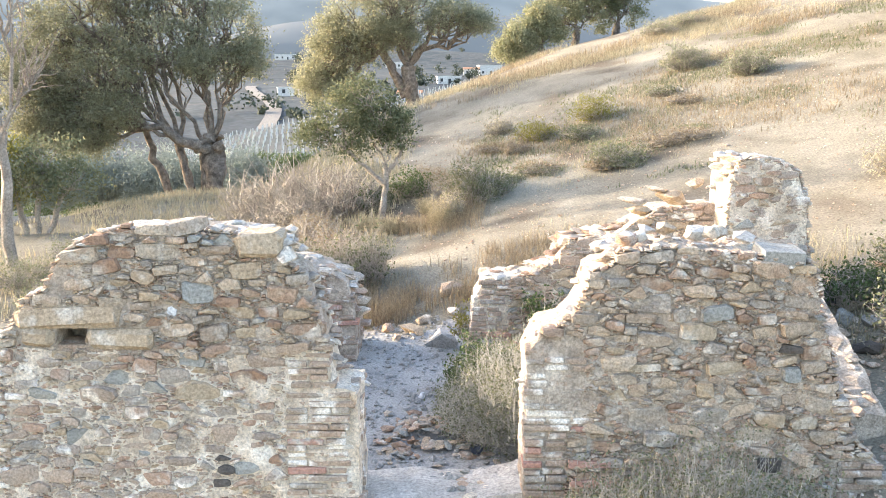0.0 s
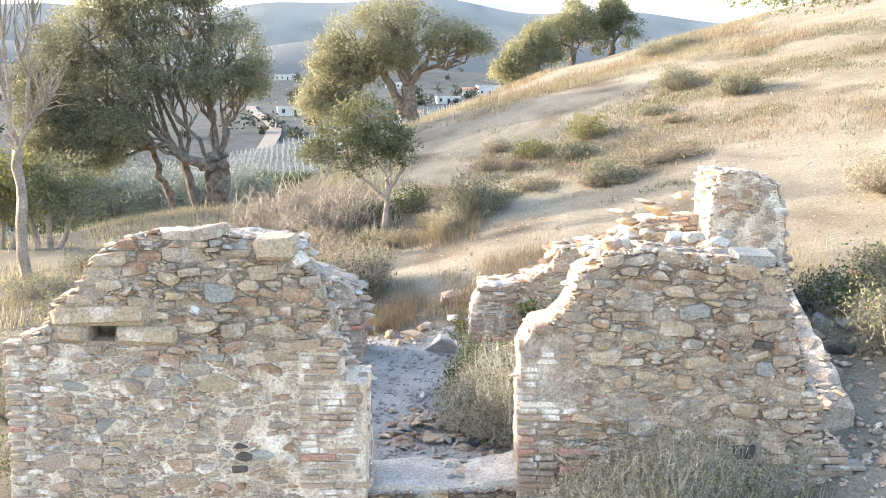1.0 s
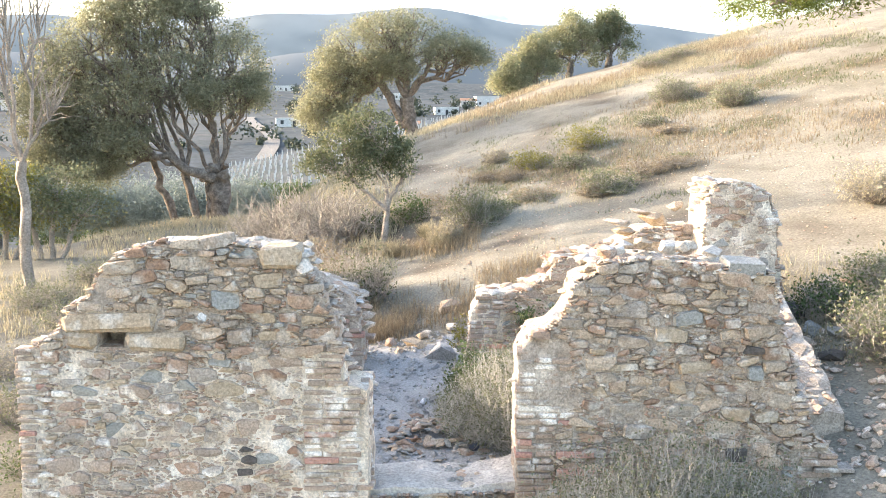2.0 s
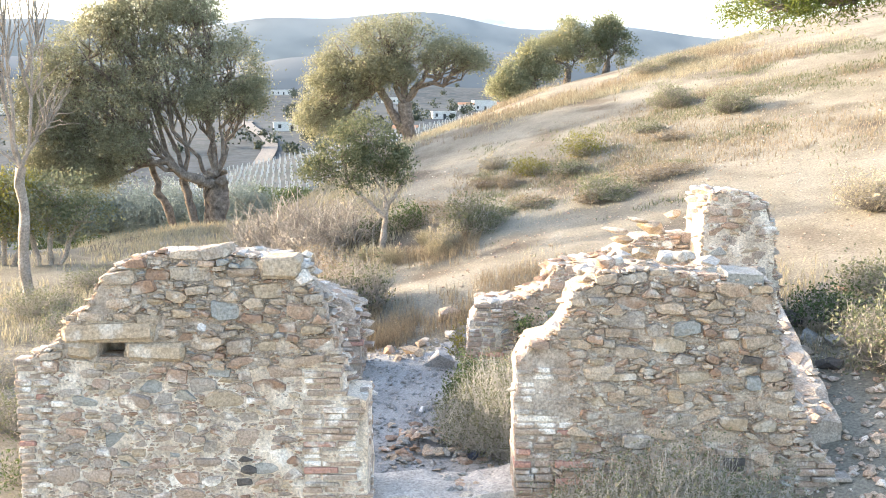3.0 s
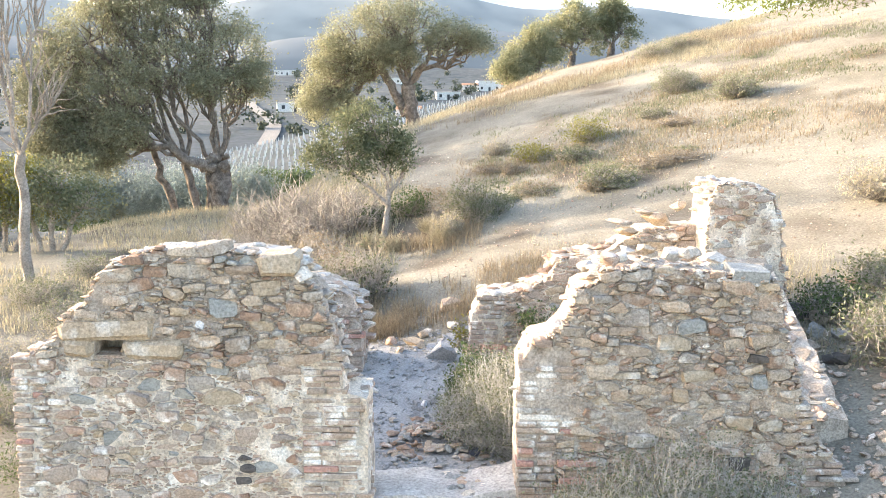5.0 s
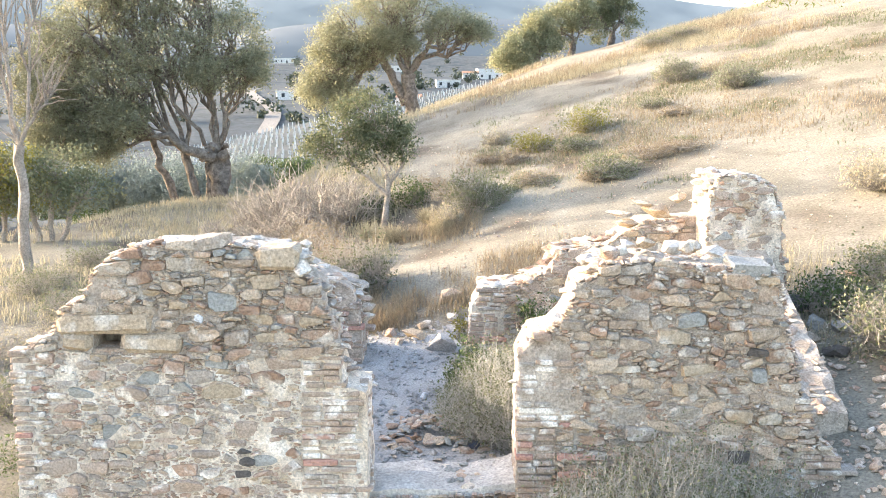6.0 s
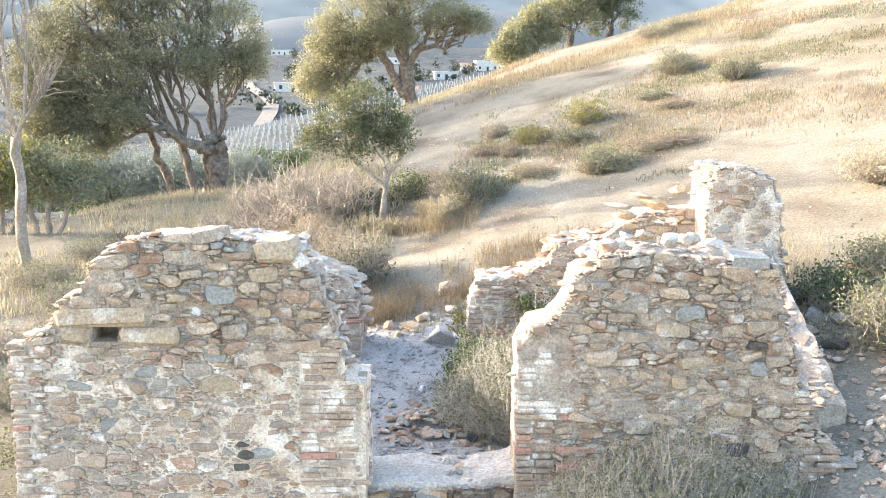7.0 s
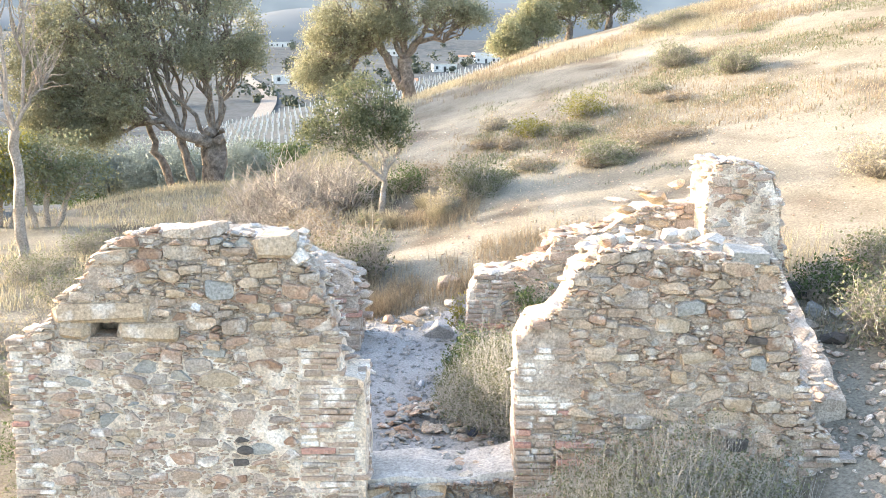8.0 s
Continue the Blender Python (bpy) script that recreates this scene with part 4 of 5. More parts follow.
# multi-stemmed yellow-green tree
for x, y, lf, sd in ((-7.6, 11.0, M_YGREEN, 206), (-6.75, 10.9, M_SAGE, 216)):
    tree("bay_tree", (x, y, ground_at(x, y) - 0.1), [((-0.1, 0, 0), (-0.3, 0, 0.8), 0.05, 0.035), ((0.05, 0, 0), (0.1, 0, 0.9), 0.05, 0.035), ((0.2, 0, 0), (0.5, 0, 0.75), 0.045, 0.035)],
         [(-0.5, 0, 1.25, 0.6, 0.6, 0.5, 0), (0.3, 0, 1.35, 0.6, 0.6, 0.45, 1), (0.75, 0, 0.95, 0.45, 0.5, 0.4, 2), (-0.7, 0, 0.85, 0.45, 0.5, 0.4, 0), (0.1, -0.2, 0.95, 0.5, 0.5, 0.4, 1)],
         "bushy green tree with several slender stems", M_PALEBARK, lf, sd, 32, 44, 0.12, 0.055, 0.008, 0.03)
# pine at the top of the slope
tree("pine_tree", (8.2, 11.45, ground_at(8.2, 11.45) - 0.1), [((0, 0, 0), (0.35, 0, 1.25), 0.20, 0.15)],
     [(-2.6, 0, 1.10, 0.8, 0.8, 0.30, 0), (-1.5, 0.3, 1.30, 0.9, 0.9, 0.38, 0), (-0.3, -0.2, 1.45, 0.9, 0.9, 0.45, 0), (0.8, 0, 1.5, 1.1, 1.0, 0.5, 0), (1.8, 0, 1.4, 0.9, 0.9, 0.4, 0), (-0.8, 0, 2.2, 1.4, 1.2, 0.6, 0), (0.9, 0, 2.5, 1.4, 1.2, 0.7, 0)],
     "pine tree with leaning scaly trunk and bright green needles", M_BARK, M_PINE, 207, 46, 80, 0.16, 0.10, 0.01, 0.07, slim=0.10)
# trees along the ridge
for x, y, s, sd, lf in ((2.35, 21.0, 0.95, 1, M_PALELEAF), (3.35, 21.4, 1.15, 2, M_PALELEAF), (4.45, 21.8, 1.05, 3, M_SAGE), (1.75, 20.6, 0.7, 4, M_PALELEAF)):
    tree("ridge_tree", (x, y, ground_at(x, y) - 0.15), [((0, 0, 0), (0.1, 0, 0.5 * s), 0.10, 0.07)],
         [(-0.25 * s, 0, 0.8 * s, 0.55 * s, 0.5 * s, 0.55 * s, 0), (0.3 * s, 0, 0.9 * s, 0.5 * s, 0.5 * s, 0.6 * s, 0), (0.05, 0, 1.25 * s, 0.4 * s, 0.4 * s, 0.45 * s, 0)],
         "bushy grey-green tree behind the grassy ridge", M_BARK, lf, 210 + sd, 44, 90, 0.11, 0.055, 0.008, 0.03, group="ridge trees")

# shrubs
dry = "tangled leafless grey shrub on the bank"
for i, (x, y, r, h) in enumerate(((-2.75, 9.6, 0.62, 0.75), (-2.2, 9.2, 0.60, 0.85), (-1.75, 9.0, 0.55, 0.80), (-1.3, 8.5, 0.5, 0.62), (-1.9, 8.3, 0.55, 0.55), (-3.2, 9.2, 0.5, 0.5), (-2.5, 8.4, 0.5, 0.5))):
    shrub("dead_shrub", x, y, r * 1.15, h * 1.25, dry, 300 + i, 60, 6, 0.013)
for i, (x, y, r, h) in enumerate(((-1.55, 6.9, 0.42, 0.55), (-1.2, 6.4, 0.40, 0.45), (-1.75, 7.6, 0.4, 0.5), (-0.82, 5.1, 0.36, 0.66), (-1.15, 4.9, 0.40, 0.75))):
    shrub("dry_shrub", x, y, r, h, "brown dry shrub of thin upright stalks", 320 + i, 190, 3, 0.0055, leaf=M_BRUSH if i < 3 else M_HOLM, leaves=900, leaf_size=0.04)
for i, (x, y, r, h, lf, n) in enumerate(((0.42, 7.55, 0.38, 0.62, M_SAGE, 2600), (0.62, 7.8, 0.36, 0.40, M_SAGE, 1600), (2.33, 7.9, 0.42, 0.34, M_SAGE, 2200), (2.9, 8.3, 0.4, 0.26, M_BRUSH, 1500),
                                         (-0.45, 8.75, 0.32, 0.42, M_GREEN, 2000), (-0.95, 8.6, 0.28, 0.38, M_GREEN, 1400), (0.1, 7.2, 0.22, 0.38, M_STRAW, 1200))):
    shrub("scrub_bush", x, y, r, h, "low grey-green scrub bush on dry slope", 340 + i, 90, 4, 0.006, leaf=lf, leaves=n, leaf_size=0.035)
for i, (x, y, r, h, lf, n) in enumerate(((0.95, 11.5, 0.26, 0.30, M_STRAW, 900), (1.5, 10.5, 0.34, 0.32, M_YGREEN, 1500), (2.05, 9.9, 0.32, 0.26, M_SAGE, 1300), (2.42, 10.95, 0.38, 0.42, M_YGREEN, 1800), (3.6, 11.4, 0.28, 0.22, M_SAGE, 900))):
    shrub("broom_bush", x, y, r, h, "small yellowish broom bush on sunlit slope", 360 + i, 90, 4, 0.005, leaf=lf, leaves=n, leaf_size=0.035)
for i, (x, y, r, h, n) in enumerate(((4.35, 13.0, 0.40, 0.48, 2400), (5.0, 11.3, 0.40, 0.46, 2600), (4.9, 17.6, 0.5, 0.36, 1800), (5.6, 18.0, 0.45, 0.3, 1400))):
    shrub("dark_bush", x, y, r, h, "dark brown-green bush on sunlit slope", 380 + i, 110, 5, 0.007, leaf=M_OLIVE, leaves=n, leaf_size=0.04)
for i, (x, y, r, h, lf, n) in enumerate(((4.75, 4.8, 0.42, 0.45, M_STRAW, 2400), (4.95, 3.7, 0.4, 0.5, M_STRAW, 2200), (3.95, 2.7, 0.36, 0.34, M_SAGE, 1600), (3.45, 1.3, 0.42, 0.62, M_SAGE, 2600), (3.9, 1.8, 0.42, 0.55, M_SAGE, 2400),
                                         (3.35, 2.35, 0.34, 0.34, M_GREEN, 2000), (3.6, 0.7, 0.36, 0.5, M_SAGE, 1800), (4.6, 2.6, 0.4, 0.4, M_STRAW, 1800))):
    shrub("straw_bush", x, y, r, h, "pale dry bush beside the broken wall end", 400 + i, 150, 4, 0.005, leaf=lf, leaves=n, leaf_size=0.035)
for i, (x, y, r, h, lf) in enumerate(((0.95, 7.9, 0.34, 0.24, M_SAGE), (1.25, 8.1, 0.36, 0.20, M_BRUSH), (1.6, 8.3, 0.34, 0.20, M_SAGE), (1.9, 8.0, 0.32, 0.22, M_BRUSH), (2.7, 8.1, 0.36, 0.2, M_SAGE), (3.2, 8.6, 0.36, 0.18, M_BRUSH),
                                      (3.7, 8.9, 0.32, 0.16, M_SAGE), (0.1, 8.3, 0.36, 0.34, M_BRUSH), (-0.2, 9.2, 0.4, 0.4, M_BRUSH), (1.3, 9.6, 0.3, 0.2, M_BRUSH), (0.6, 10.2, 0.34, 0.24, M_BRUSH), (4.1, 10.6, 0.3, 0.16, M_BRUSH))):
    shrub("low_scrub", x + 0.25 * math.sin(9 * i), y + 0.35 * math.cos(7 * i), r * (0.7 + 0.4 * (i % 3) / 2), h * (0.45 + 0.4 * (i % 2)), "low brown and grey scrub along the shaded slope", 520 + i, 110, 4, 0.005, leaf=lf, leaves=1300, leaf_size=0.032)
for i, (x, y, r, h) in enumerate(((-0.62, 7.25, 0.24, 0.30), (0.02, 7.0, 0.20, 0.34), (-0.95, 7.6, 0.22, 0.26), (-0.15, 7.7, 0.22, 0.3))):
    shrub("straw_tuft", x, y, r, h, "tuft of dry straw-coloured grass by the path", 540 + i, 260, 1, 0.0045, wood=M_STRAW, category="grass", group="straw tufts")
# inside the room and in front
shrub("green_bush", 0.36, 2.0, 0.26, 0.44, "dark green leafy bush inside the ruin", 420, 80, 4, 0.005, leaf=M_GREEN, leaves=3600, leaf_size=0.03)
for i, (x, y, r, h) in enumerate(((0.55, 1.5, 0.34, 0.62), (0.36, 1.05, 0.30, 0.48), (0.70, 1.15, 0.34, 0.74), (0.85, 1.8, 0.32, 0.6), (0.30, 1.4, 0.28, 0.40), (0.62, 0.85, 0.30, 0.60))):
    shrub("grey_bush", x, y, r, h, "grey dry bush of fine twigs inside the ruin", 430 + i, 120, 11, 0.0036, wood=M_GREYTWIG, leaf=M_SAGE, leaves=2600, leaf_size=0.022)
for i, (x, y, r, h) in enumerate(((0.98, -0.36, 0.36, 0.82), (1.28, -0.40, 0.40, 0.98), (1.56, -0.36, 0.38, 0.95), (1.80, -0.36, 0.36, 0.82), (1.2, -0.62, 0.36, 0.78), (2.02, -0.34, 0.28, 0.70))):
    shrub("grey_bush", x, y, r * 0.95, h * 0.88, "grey dry bush of fine twigs before the wall", 440 + i, 130, 12, 0.0034, wood=M_GREYTWIG, leaf=M_SAGE, leaves=3600, leaf_size=0.022, z=-0.42)
shrub("wall_plant", 0.86, 2.52, 0.16, 0.30, "leafy green plant growing against brickwork", 450, 40, 4, 0.004, leaf=M_GREEN, leaves=900, leaf_size=0.028, z=0.34)
shrub("wall_plant", 0.28, 2.95, 0.14, 0.34, "yellow-green weed beside brick wall end", 451, 40, 3, 0.004, leaf=M_YGREEN, leaves=500, leaf_size=0.028, z=0.08)
for i, (x, y, r, h, lf) in enumerate(((-3.0, 3.2, 0.42, 0.5, M_SAGE), (-3.5, 4.2, 0.5, 0.5, M_SAGE), (-4.2, 5.0, 0.5, 0.5, M_STRAW), (-2.9, 5.5, 0.4, 0.35, M_STRAW), (-3.7, 6.6, 0.45, 0.4, M_SAGE), (-4.6, 6.4, 0.5, 0.45, M_SAGE), (-2.9, 1.6, 0.36, 0.45, M_SAGE), (-3.3, 2.3, 0.45, 0.5, M_GREEN), (-4.1, 3.4, 0.5, 0.45, M_SAGE), (-5.0, 4.6, 0.5, 0.4, M_STRAW), (-5.4, 7.4, 0.5, 0.45, M_SAGE), (-4.4, 8.0, 0.5, 0.35, M_STRAW), (-3.4, 7.9, 0.4, 0.3, M_BRUSH), (-5.2, 9.0, 0.5, 0.4, M_SAGE))):
    shrub("weed_clump", x, y, r, h, "straggling grey-green weeds behind the wall", 460 + i, 120, 4, 0.005, leaf=lf, leaves=1500, leaf_size=0.032)

# hazy scrub, palms and dark trees below the crest
rs = np.random.RandomState(31)
for i in range(10):
    x, y = -14 + i * 0.85 + rs.uniform(-0.4, 0.4), 24 + rs.uniform(-1.5, 2.5)
    shrub("tamarisk", x, y, 1.0, 1.7, "feathery grey-green scrub in the valley shade", 480 + i, 140, 5, 0.012, leaf=M_TEAL, leaves=3600, leaf_size=0.11, group="valley scrub", z=-1.5, slim=0.16, wood=M_TEAL)
for i, (x, y, s) in enumerate(((-10.6, 62, 1.3), (-8.0, 58, 1.0), (-12.4, 60, 1.0), (-6.4, 57, 0.9), (-14.5, 60, 1.1), (-4.6, 55, 0.8))):
    z = ground_at(x, y)
    tree("valley_tree", (x, y, z - 0.2), [((0, 0, 0), (0, 0, 1.0 * s), 0.15, 0.1)],
         [(-0.6 * s, 0, 1.4 * s, 0.9 * s, 0.8 * s, 0.8 * s, 0), (0.5 * s, 0, 1.5 * s, 0.9 * s, 0.8 * s, 0.9 * s, 0)], "dark green tree below the vineyard", M_BARK, M_GREEN, 500 + i, 30, 46, 0.25, 0.16, 0.02, 0.05, group="valley trees")

    if i == 0:
        valley = bpy.data.objects["valley_tree"]
for k in range(46):
    x, y = rs.uniform(-48, -9), rs.uniform(34, 84)
    if x > -0.16 * y - 2:
        continue
    copy_thing(valley, pose(x, y, ground_at(x, y) - 0.3, 0, 0, rs.uniform(0, 360)))


def palm(x, y, h, seed):
    rng = np.random.RandomState(seed)
    t = thing("palm_tree", pose(x, y, ground_at(x, y) - 0.1), "bushy palm with arching fronds below the vineyard", "palm", "palms")
    part("trunk", tubes("trunk", [bend((0, 0, 0), (0.1, 0, h), rng, 6, 0.02)], [np.linspace(0.22, 0.16, 6)], M_BARK, 8), t)
    for i in range(22):
        a, e = rng.uniform(0, 6.28), rng.uniform(-0.2, 1.2)
        q = np.linspace(0, 1, 9)[:, None]
        d = np.array((math.cos(a) * math.cos(e), math.sin(a) * math.cos(e), math.sin(e)))
        rib = np.array((0.1, 0, h)) + d * q * 1.5 - np.array((0, 0, 0.9)) * q ** 2
        w = np.array((-math.sin(a), math.cos(a), 0))
        fl = []
        for k in range(1, 9):
            for s in (-1, 1):
                o = rib[k]
                tip = o + w * s * 0.32 * (1 - 0.6 * abs(k / 8 - 0.4)) + d * 0.18 - np.array((0, 0, 0.12))
                fl.append([o - d * 0.04, o + d * 0.04, tip, tip - d * 0.02])
        part("frond", soup("frond", np.array(fl), M_GREEN, 4), t)


palm(-9.3, 56, 1.3, 61)
palm(-7.4, 60, 1.0, 62)

# grasses
blades("dry_grass", patch(1700, 1.0, 9, 5.5, 18.5, 71, 1.3, 0.30), 0.085, M_STRAW, "short dry straw-coloured grass on the slope", 71, 0.8, 0.005, 6, 0.06)
blades("dry_grass", patch(1500, -0.5, 9, 16.0, 20.0, 72, 1.4, 0.05), 0.14, M_STRAW, "golden grass along the ridge", 72, 1.1, 0.005, 8, 0.10)
blades("brown_grass", patch(700, -0.5, 8, 15.0, 19.5, 79, 1.6, 0.15), 0.16, M_BRUSH, "brown withered grass along the ridge", 79, 1.0, 0.006, 8, 0.10)
blades("low_weeds", patch(2600, 0.6, 9, 6.8, 17, 80, 1.8, 0.18), 0.06, M_SAGE, "low grey-green weeds dotting the slope", 80, 1.3, 0.006, 8, 0.06)
blades("dry_grass", patch(3800, -9.5, -0.6, 6.0, 17.0, 73, 0.9, -0.3), 0.15, M_STRAW, "dry straw grass on the bank below the olive", 73, 0.7, 0.006, 8, 0.08)
blades("brown_grass", patch(900, -1.5, 0.5, 4.1, 7.4, 74, 1.2, -0.05), 0.16, M_BRUSH, "brown dry grass beside the path", 74, 0.8, 0.004, 7, 0.05)
blades("brown_grass", patch(2600, 0.2, 9, 6.8, 14, 75, 0.8, 0.22), 0.08, M_BRUSH, "brown withered weeds on the slope", 75, 0.9, 0.005, 6, 0.07)
blades("dry_grass", patch(900, 2.9, 6.5, 1.4, 6.0, 76, 1.0, 0.1), 0.11, M_STRAW, "dry grass beside the broken wall", 76, 0.8, 0.004, 7, 0.06)
blades("rust_grass", patch(80, -0.75, -0.35, 3.9, 4.4, 77, 2.0, -1.0), 0.18, M_BRUSH, "rust-brown dry stalks by the doorway", 77, 0.8, 0.004, 6, 0.05)
blades("dry_grass", patch(520, 0.5, 1.7, 3.6, 5.2, 78, 2.0, -0.4), 0.16, M_BRUSH, "fine brown grass behind the wall", 78, 0.9, 0.003, 8, 0.05)

# stones on the ground
rs = np.random.RandomState(41)
def strewn(n, x0, x1, y0, y1):
    x, y = rs.uniform(x0, x1, n), rs.uniform(y0, y1, n)
    return np.stack([x, y, height(x, y)], 1)


scatter("gravel", strewn(2600, -0.9, 1.6, 0.5, 4.0), rs.gamma(2, 0.006, 2600) + 0.005, ROCKS[M_BLUESTONE.name], M_FLOOR, "grey gravel on the floor of the ruin", "gravel", 1)
scatter("gravel", strewn(6500, -1.5, 9.5, 3.8, 13.0), rs.gamma(2, 0.0042, 6500) + 0.003, ROCKS[M_PLASTER.name], M_PINS, "pale stones strewn over the slope", "gravel", 2)
scatter("gravel", strewn(1300, 2.4, 4.0, -0.5, 3.0), rs.gamma(2, 0.010, 1300) + 0.006, ROCKS[M_STONE.name], M_PINS, "grey stone chips beside the wall", "gravel", 3)
for i in range(210):
    x, y = rs.normal(-0.02, 0.24), rs.normal(1.12, 0.24)
    if y < 0.60 or x < -0.32 or x > 0.85:
        continue
    key = (M_STONE, M_STONE, M_RUST, M_BLUESTONE)[rs.randint(4)].name
    s = rs.uniform(0.02, 0.058)
    ob = thing("rubble_stone", pose(x, y, ground_at(x, y) + s * 0.2 + 0.07 * math.exp(-((x + 0.02) / 0.2) ** 2 - ((y - 1.1) / 0.22) ** 2), rs.uniform(-25, 25), rs.uniform(-25, 25), rs.uniform(0, 360)),
               "broken stone and brick fragment in a rubble heap", "rubble", "rubble heap", me=ROCKS[key][rs.randint(3)])
    ob.scale = (s * 1.3, s, s * 0.8)
for x, y, s, key in ((-0.2, 3.55, 0.13, M_OCHRE), (-0.12, 3.9, 0.09, M_OCHRE), (0.16, 4.0, 0.10, M_PLASTER), (-0.45, 3.7, 0.10, M_STONE), (-0.07, 1.9, 0.055, M_WHITESTONE), (0.06, 3.15, 0.20, M_FLOOR), (-0.35, 3.35, 0.07, M_STONE),
                     (0.12, 4.45, 0.16, M_STONE), (-0.05, 1.35, 0.05, M_BRICK), (3.05, 2.5, 0.17, M_DARKSTONE_HOLE), (3.25, 2.3, 0.16, M_STONE), (3.1, 2.1, 0.12, M_BLUESTONE), (3.3, 1.9, 0.14, M_BLUESTONE),
                     (2.95, 1.8, 0.12, M_STONE), (3.05, 1.5, 0.11, M_DARKSTONE_HOLE), (-0.62, 7.4, 0.07, M_OCHRE)):
    ob = thing("boulder", pose(x, y, ground_at(x, y) + s * 0.2, rs.uniform(-15, 15), rs.uniform(-15, 15), rs.uniform(0, 360)),
               "loose weathered stone lying on bare earth", "stone", "loose stones", me=rock_mesh(rr, key, 0.6, "boulder"))
    ob.scale = (s * 1.25, s, s)
ob = thing("plastic_bag", pose(-2.72, 0.75, ground_at(-2.72, 0.75) + 0.12), "crumpled blue plastic bag on the ground", "bag", me=rock_mesh(rr, M_BLUEBAG, 0.7, "plastic_bag"))
ob.scale = (0.16, 0.14, 0.16)
ob = thing("plastic_bag", pose(0.30, 0.82, ground_at(0.30, 0.82) + 0.05), "small dark crumpled bag under a dry bush", "bag", me=rock_mesh(rr, M_DARKBAG, 0.7, "plastic_bag"))
ob.scale = (0.06, 0.05, 0.06)

# vineyard of young vines in white sleeves
rows = []
for i in range(22):
    for j in range(96):
        y = 92 + i * 2.1 + 0.5 * math.sin(j * 1.3 + i)
        x = -38 + j * 0.74 + (i * 0.53 % 1) * 0.74 + rs.uniform(-0.12, 0.12)
        if rs.rand() < 0.93:
            rows.append((x, y, ground_at(x, y), rs.uniform(0.75, 1.15)))
fv = []
for x, y, z, k in rows:
    w, h = 0.05, 0.55 * k
    c = [(x - w, y - w), (x + w, y - w), (x + w, y + w), (x - w, y + w)]
    for a in range(4):
        (ax, ay), (bx, by) = c[a], c[(a + 1) % 4]
        fv.append([(ax, ay, z - 0.1), (bx, by, z - 0.1), (bx, by, z + h), (ax, ay, z + h)])
    fv.append([(px, py, z + h) for px, py in c])
thing("vine_sleeves", Matrix(), "rows of white sleeves round young vines", "vineyard", kind="stuff", me=soup("vine_sleeves", np.array(fv), M_TUBE, 4))


def house(x, y, w, d, h, turn, seed, flat=False):
    rng = random.Random(seed)
    t = thing("house", pose(x, y, ground_at(x, y) - 0.3, 0, 0, turn), "small white country house across the valley", "house", "valley houses")
    part("wall", box_mesh("wall", w, d, h, M_WHITEWALL, rng, 0.03), t, m=pose(0, 0, h / 2))
    if flat:
        part("roof", box_mesh("roof", w + 0.3, d + 0.3, 0.25, M_WHITEWALL, rng, 0.03), t, m=pose(0, 0, h + 0.13))
    else:
        a, b = w / 2 + 0.3, d / 2 + 0.3
        part("roof", mesh_of("roof", [(-a, -b, h), (a, -b, h), (a, b, h), (-a, b, h), (-a, 0, h + d * 0.22), (a, 0, h + d * 0.22)],
                             [(0, 1, 5, 4), (2, 3, 4, 5), (0, 4, 3), (1, 2, 5), (3, 2, 1, 0)], M_ROOF), t)
    n = max(2, int(w / 2.6))
    for i in range(n):
        xx = -w / 2 + w * (i + 0.5) / n
        tall = i == n // 2
        part("door" if tall else "window", box_mesh("window", 0.9, 0.1, 2.0 if tall else 1.1, M_GLASSDARK, rng, 0.01), t,
             m=pose(xx, -d / 2 - 0.03, 1.05 if tall else 1.6))


for i, (x, y, w, d, h, a, fl) in enumerate(((-47, 285, 10, 6, 3.2, 12, True), (-40, 292, 7, 5, 3.0, 5, False), (-11, 262, 9, 6, 3.0, -6, False), (-1, 350, 12, 7, 3.4, 8, True), (16, 420, 14, 8, 5.5, 10, True),
                                            (24, 430, 10, 7, 4, -8, False), (8, 405, 9, 6, 3.5, 0, False), (-100, 600, 18, 9, 4, 4, True), (-70, 620, 14, 8, 4, -4, False), (-125, 300, 16, 8, 4, 6, True),
                                            (-150, 330, 22, 9, 4, -3, True), (-60, 470, 12, 7, 4, 9, False), (-30, 520, 12, 7, 4, -5, True))):
    house(x, y, w * 0.7, d * 0.7, h * 0.8, a, 600 + i, fl)

# pale farm track
tk = np.linspace(0, 1, 40)
tx, ty = -38 - 26 * tk + 4 * np.sin(tk * 5), 185 + 150 * tk
rv = []
for i in range(39):
    q = []
    for k, s in ((i, -1), (i, 1), (i + 1, 1), (i + 1, -1)):
        xx = tx[k] + s * 1.8
        q.append((xx, ty[k], ground_at(xx, ty[k]) + 0.35))
    rv.append(q)
thing("road", Matrix(), "pale winding farm track in the valley", "road", kind="structure", me=soup("road", np.array(rv), M_ROAD, 4))

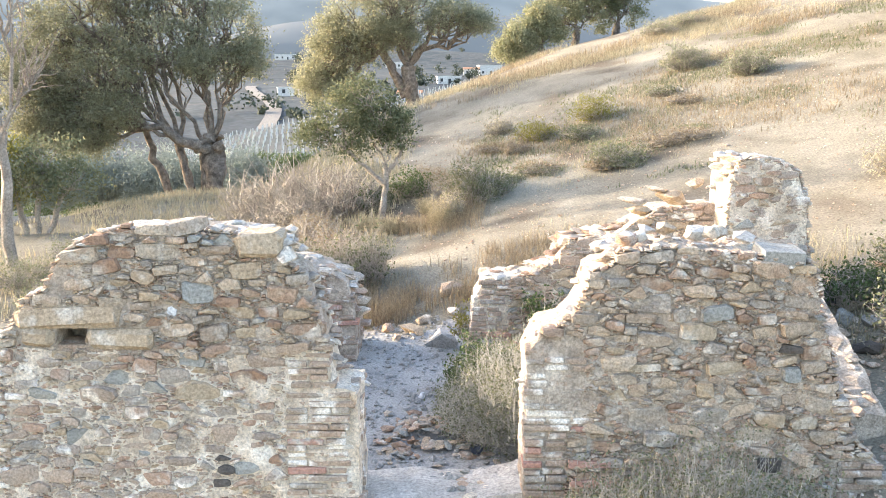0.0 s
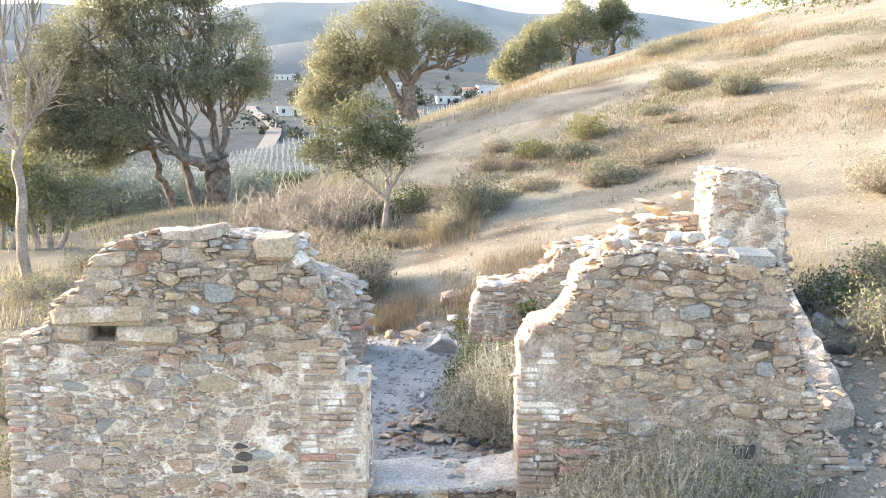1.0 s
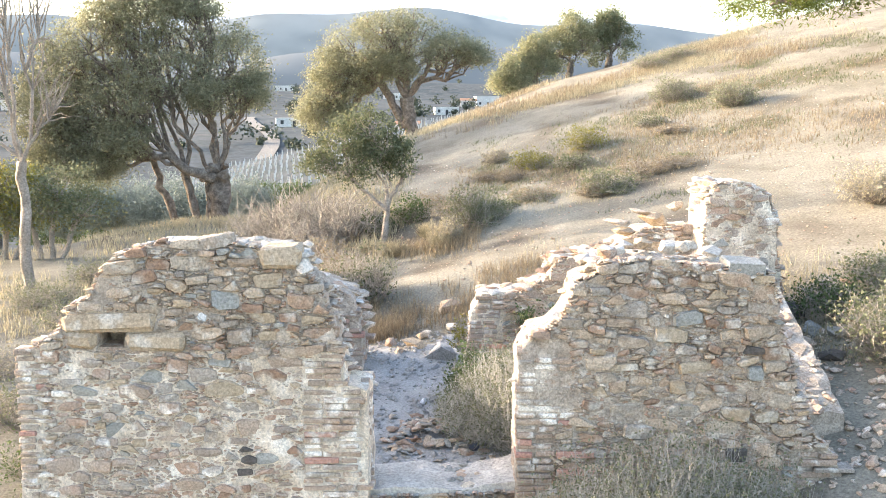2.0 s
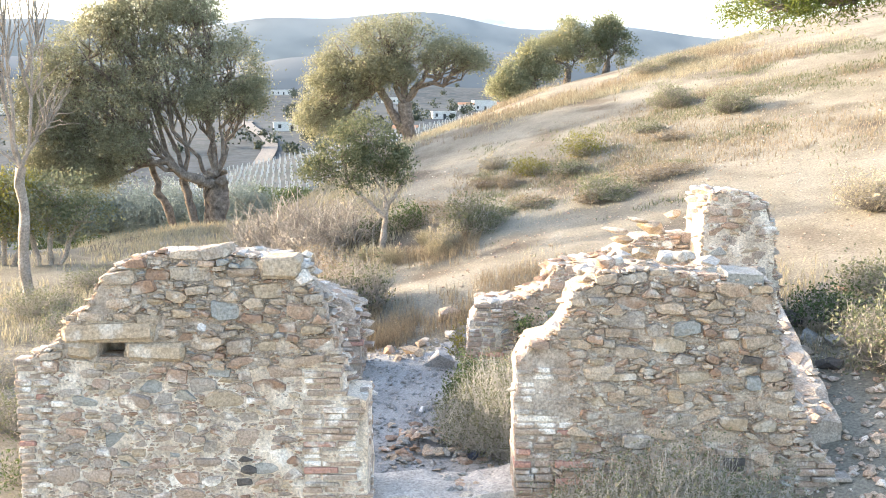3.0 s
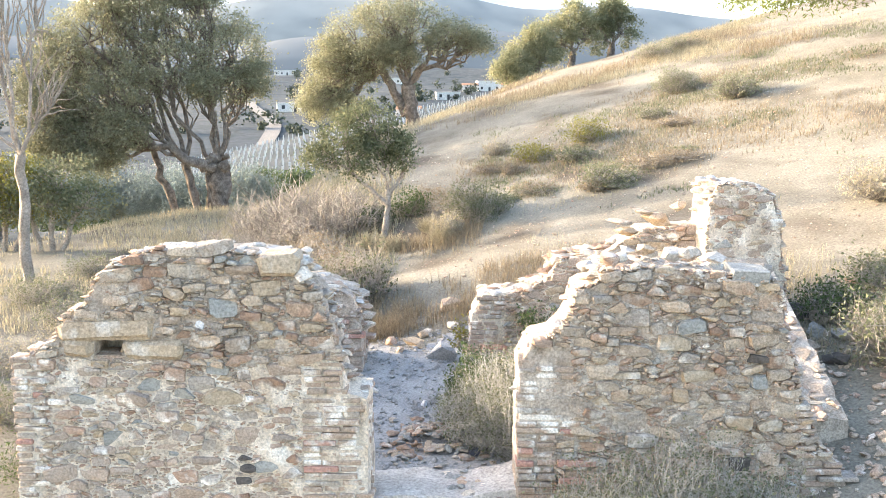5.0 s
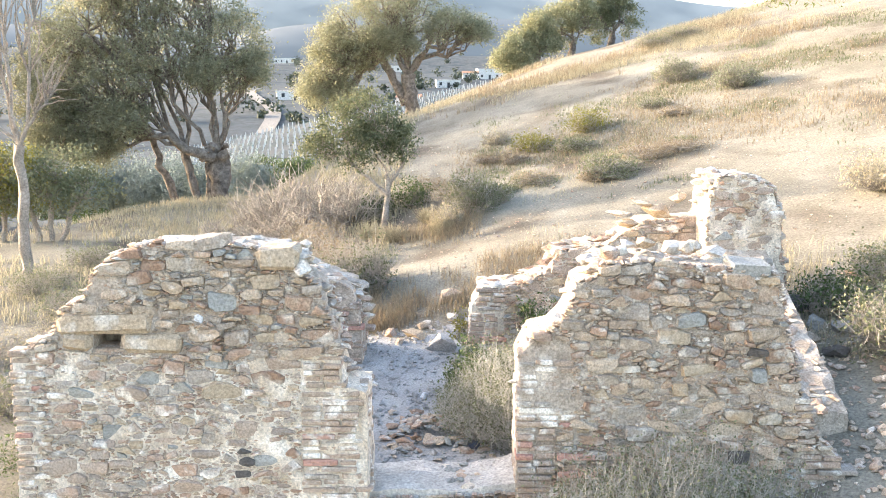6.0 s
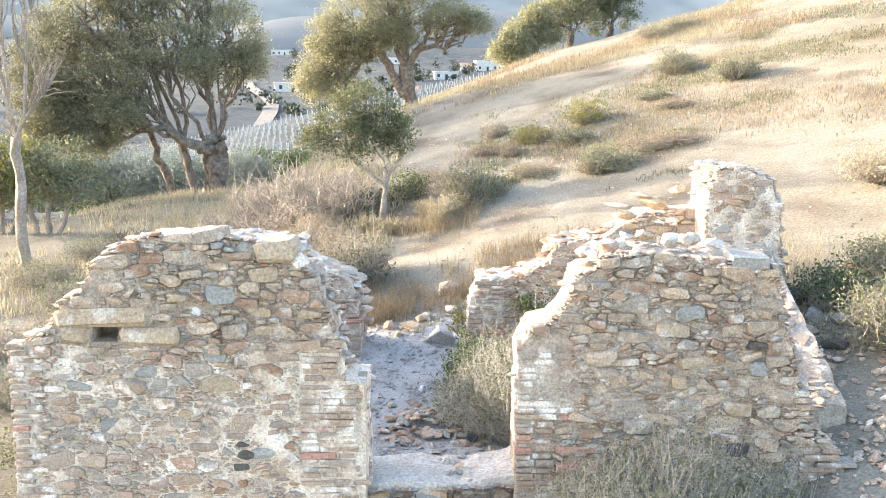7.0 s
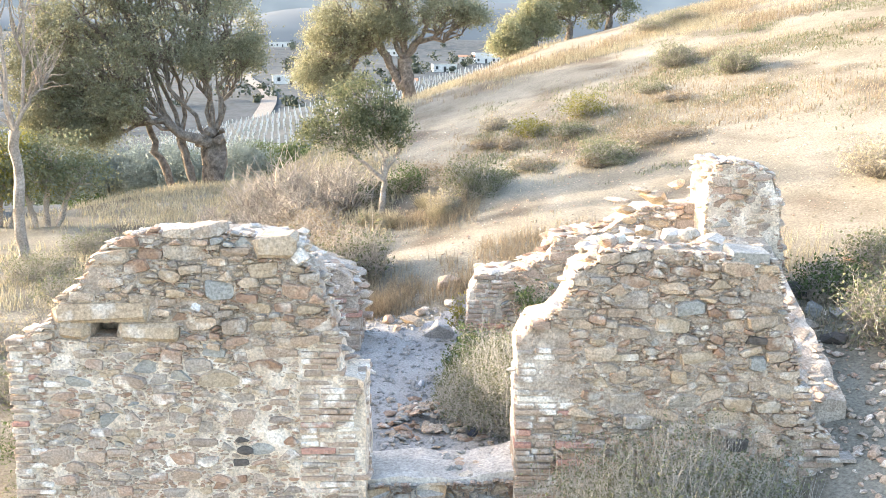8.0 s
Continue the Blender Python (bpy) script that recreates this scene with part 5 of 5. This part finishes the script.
# trees dotted over the far slopes
fx, pts = [], []
rf = np.random.RandomState(77)
for i in range(900):
    y = 150 * (650 / 150) ** rf.rand()
    x = rf.uniform(-0.75, 0.75) * y
    if waves(np.array(x), np.array(y), 0.03, 21) + rf.normal() * 0.2 < -0.05:
        continue
    r = rf.uniform(1.2, 3.0)
    pts.append(np.array((x, y, ground_at(x, y) + r * 0.7)) + rf.normal(size=(90, 3)) * (r * 0.42, r * 0.42, r * 0.34))
thing("far_trees", Matrix(), "dark trees and scrub on far slopes", "trees", kind="stuff", me=leaf_mesh("far_trees", np.concatenate(pts), 0.75, M_FARTREE, rf, 0.45))

# backdrop mountains far off, blue from haze painted into their colour and glow
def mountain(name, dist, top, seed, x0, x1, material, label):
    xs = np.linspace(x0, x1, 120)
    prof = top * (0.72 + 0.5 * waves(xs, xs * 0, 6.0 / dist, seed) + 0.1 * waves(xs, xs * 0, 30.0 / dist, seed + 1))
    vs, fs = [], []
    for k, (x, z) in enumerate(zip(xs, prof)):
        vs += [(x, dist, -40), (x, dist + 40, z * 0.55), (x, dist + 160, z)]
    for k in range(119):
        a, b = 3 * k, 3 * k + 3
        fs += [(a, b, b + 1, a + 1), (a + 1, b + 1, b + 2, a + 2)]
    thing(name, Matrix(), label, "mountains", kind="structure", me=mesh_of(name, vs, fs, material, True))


# mottled bluish surface that glows a little to imitate haze
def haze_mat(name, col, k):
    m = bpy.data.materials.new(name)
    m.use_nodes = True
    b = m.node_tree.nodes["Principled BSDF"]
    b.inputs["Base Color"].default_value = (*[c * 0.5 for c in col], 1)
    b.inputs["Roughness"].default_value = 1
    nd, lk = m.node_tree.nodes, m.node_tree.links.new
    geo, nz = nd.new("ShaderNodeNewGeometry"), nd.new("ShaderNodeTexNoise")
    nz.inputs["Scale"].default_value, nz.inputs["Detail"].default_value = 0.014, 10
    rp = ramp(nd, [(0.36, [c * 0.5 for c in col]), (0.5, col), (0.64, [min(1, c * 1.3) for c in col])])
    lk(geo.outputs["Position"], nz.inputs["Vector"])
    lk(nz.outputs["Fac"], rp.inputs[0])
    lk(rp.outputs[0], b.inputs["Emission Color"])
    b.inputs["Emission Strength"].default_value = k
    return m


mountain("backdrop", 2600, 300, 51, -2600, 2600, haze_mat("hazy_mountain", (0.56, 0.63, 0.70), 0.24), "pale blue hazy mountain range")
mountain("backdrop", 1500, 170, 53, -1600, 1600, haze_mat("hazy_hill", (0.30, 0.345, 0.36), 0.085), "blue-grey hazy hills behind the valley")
mountain("backdrop", 1050, 92, 58, -1200, 1200, haze_mat("hazed_scrubby_hill", (0.20, 0.235, 0.26), 0.06), "scrub-covered hills across the valley with haze in their colour")
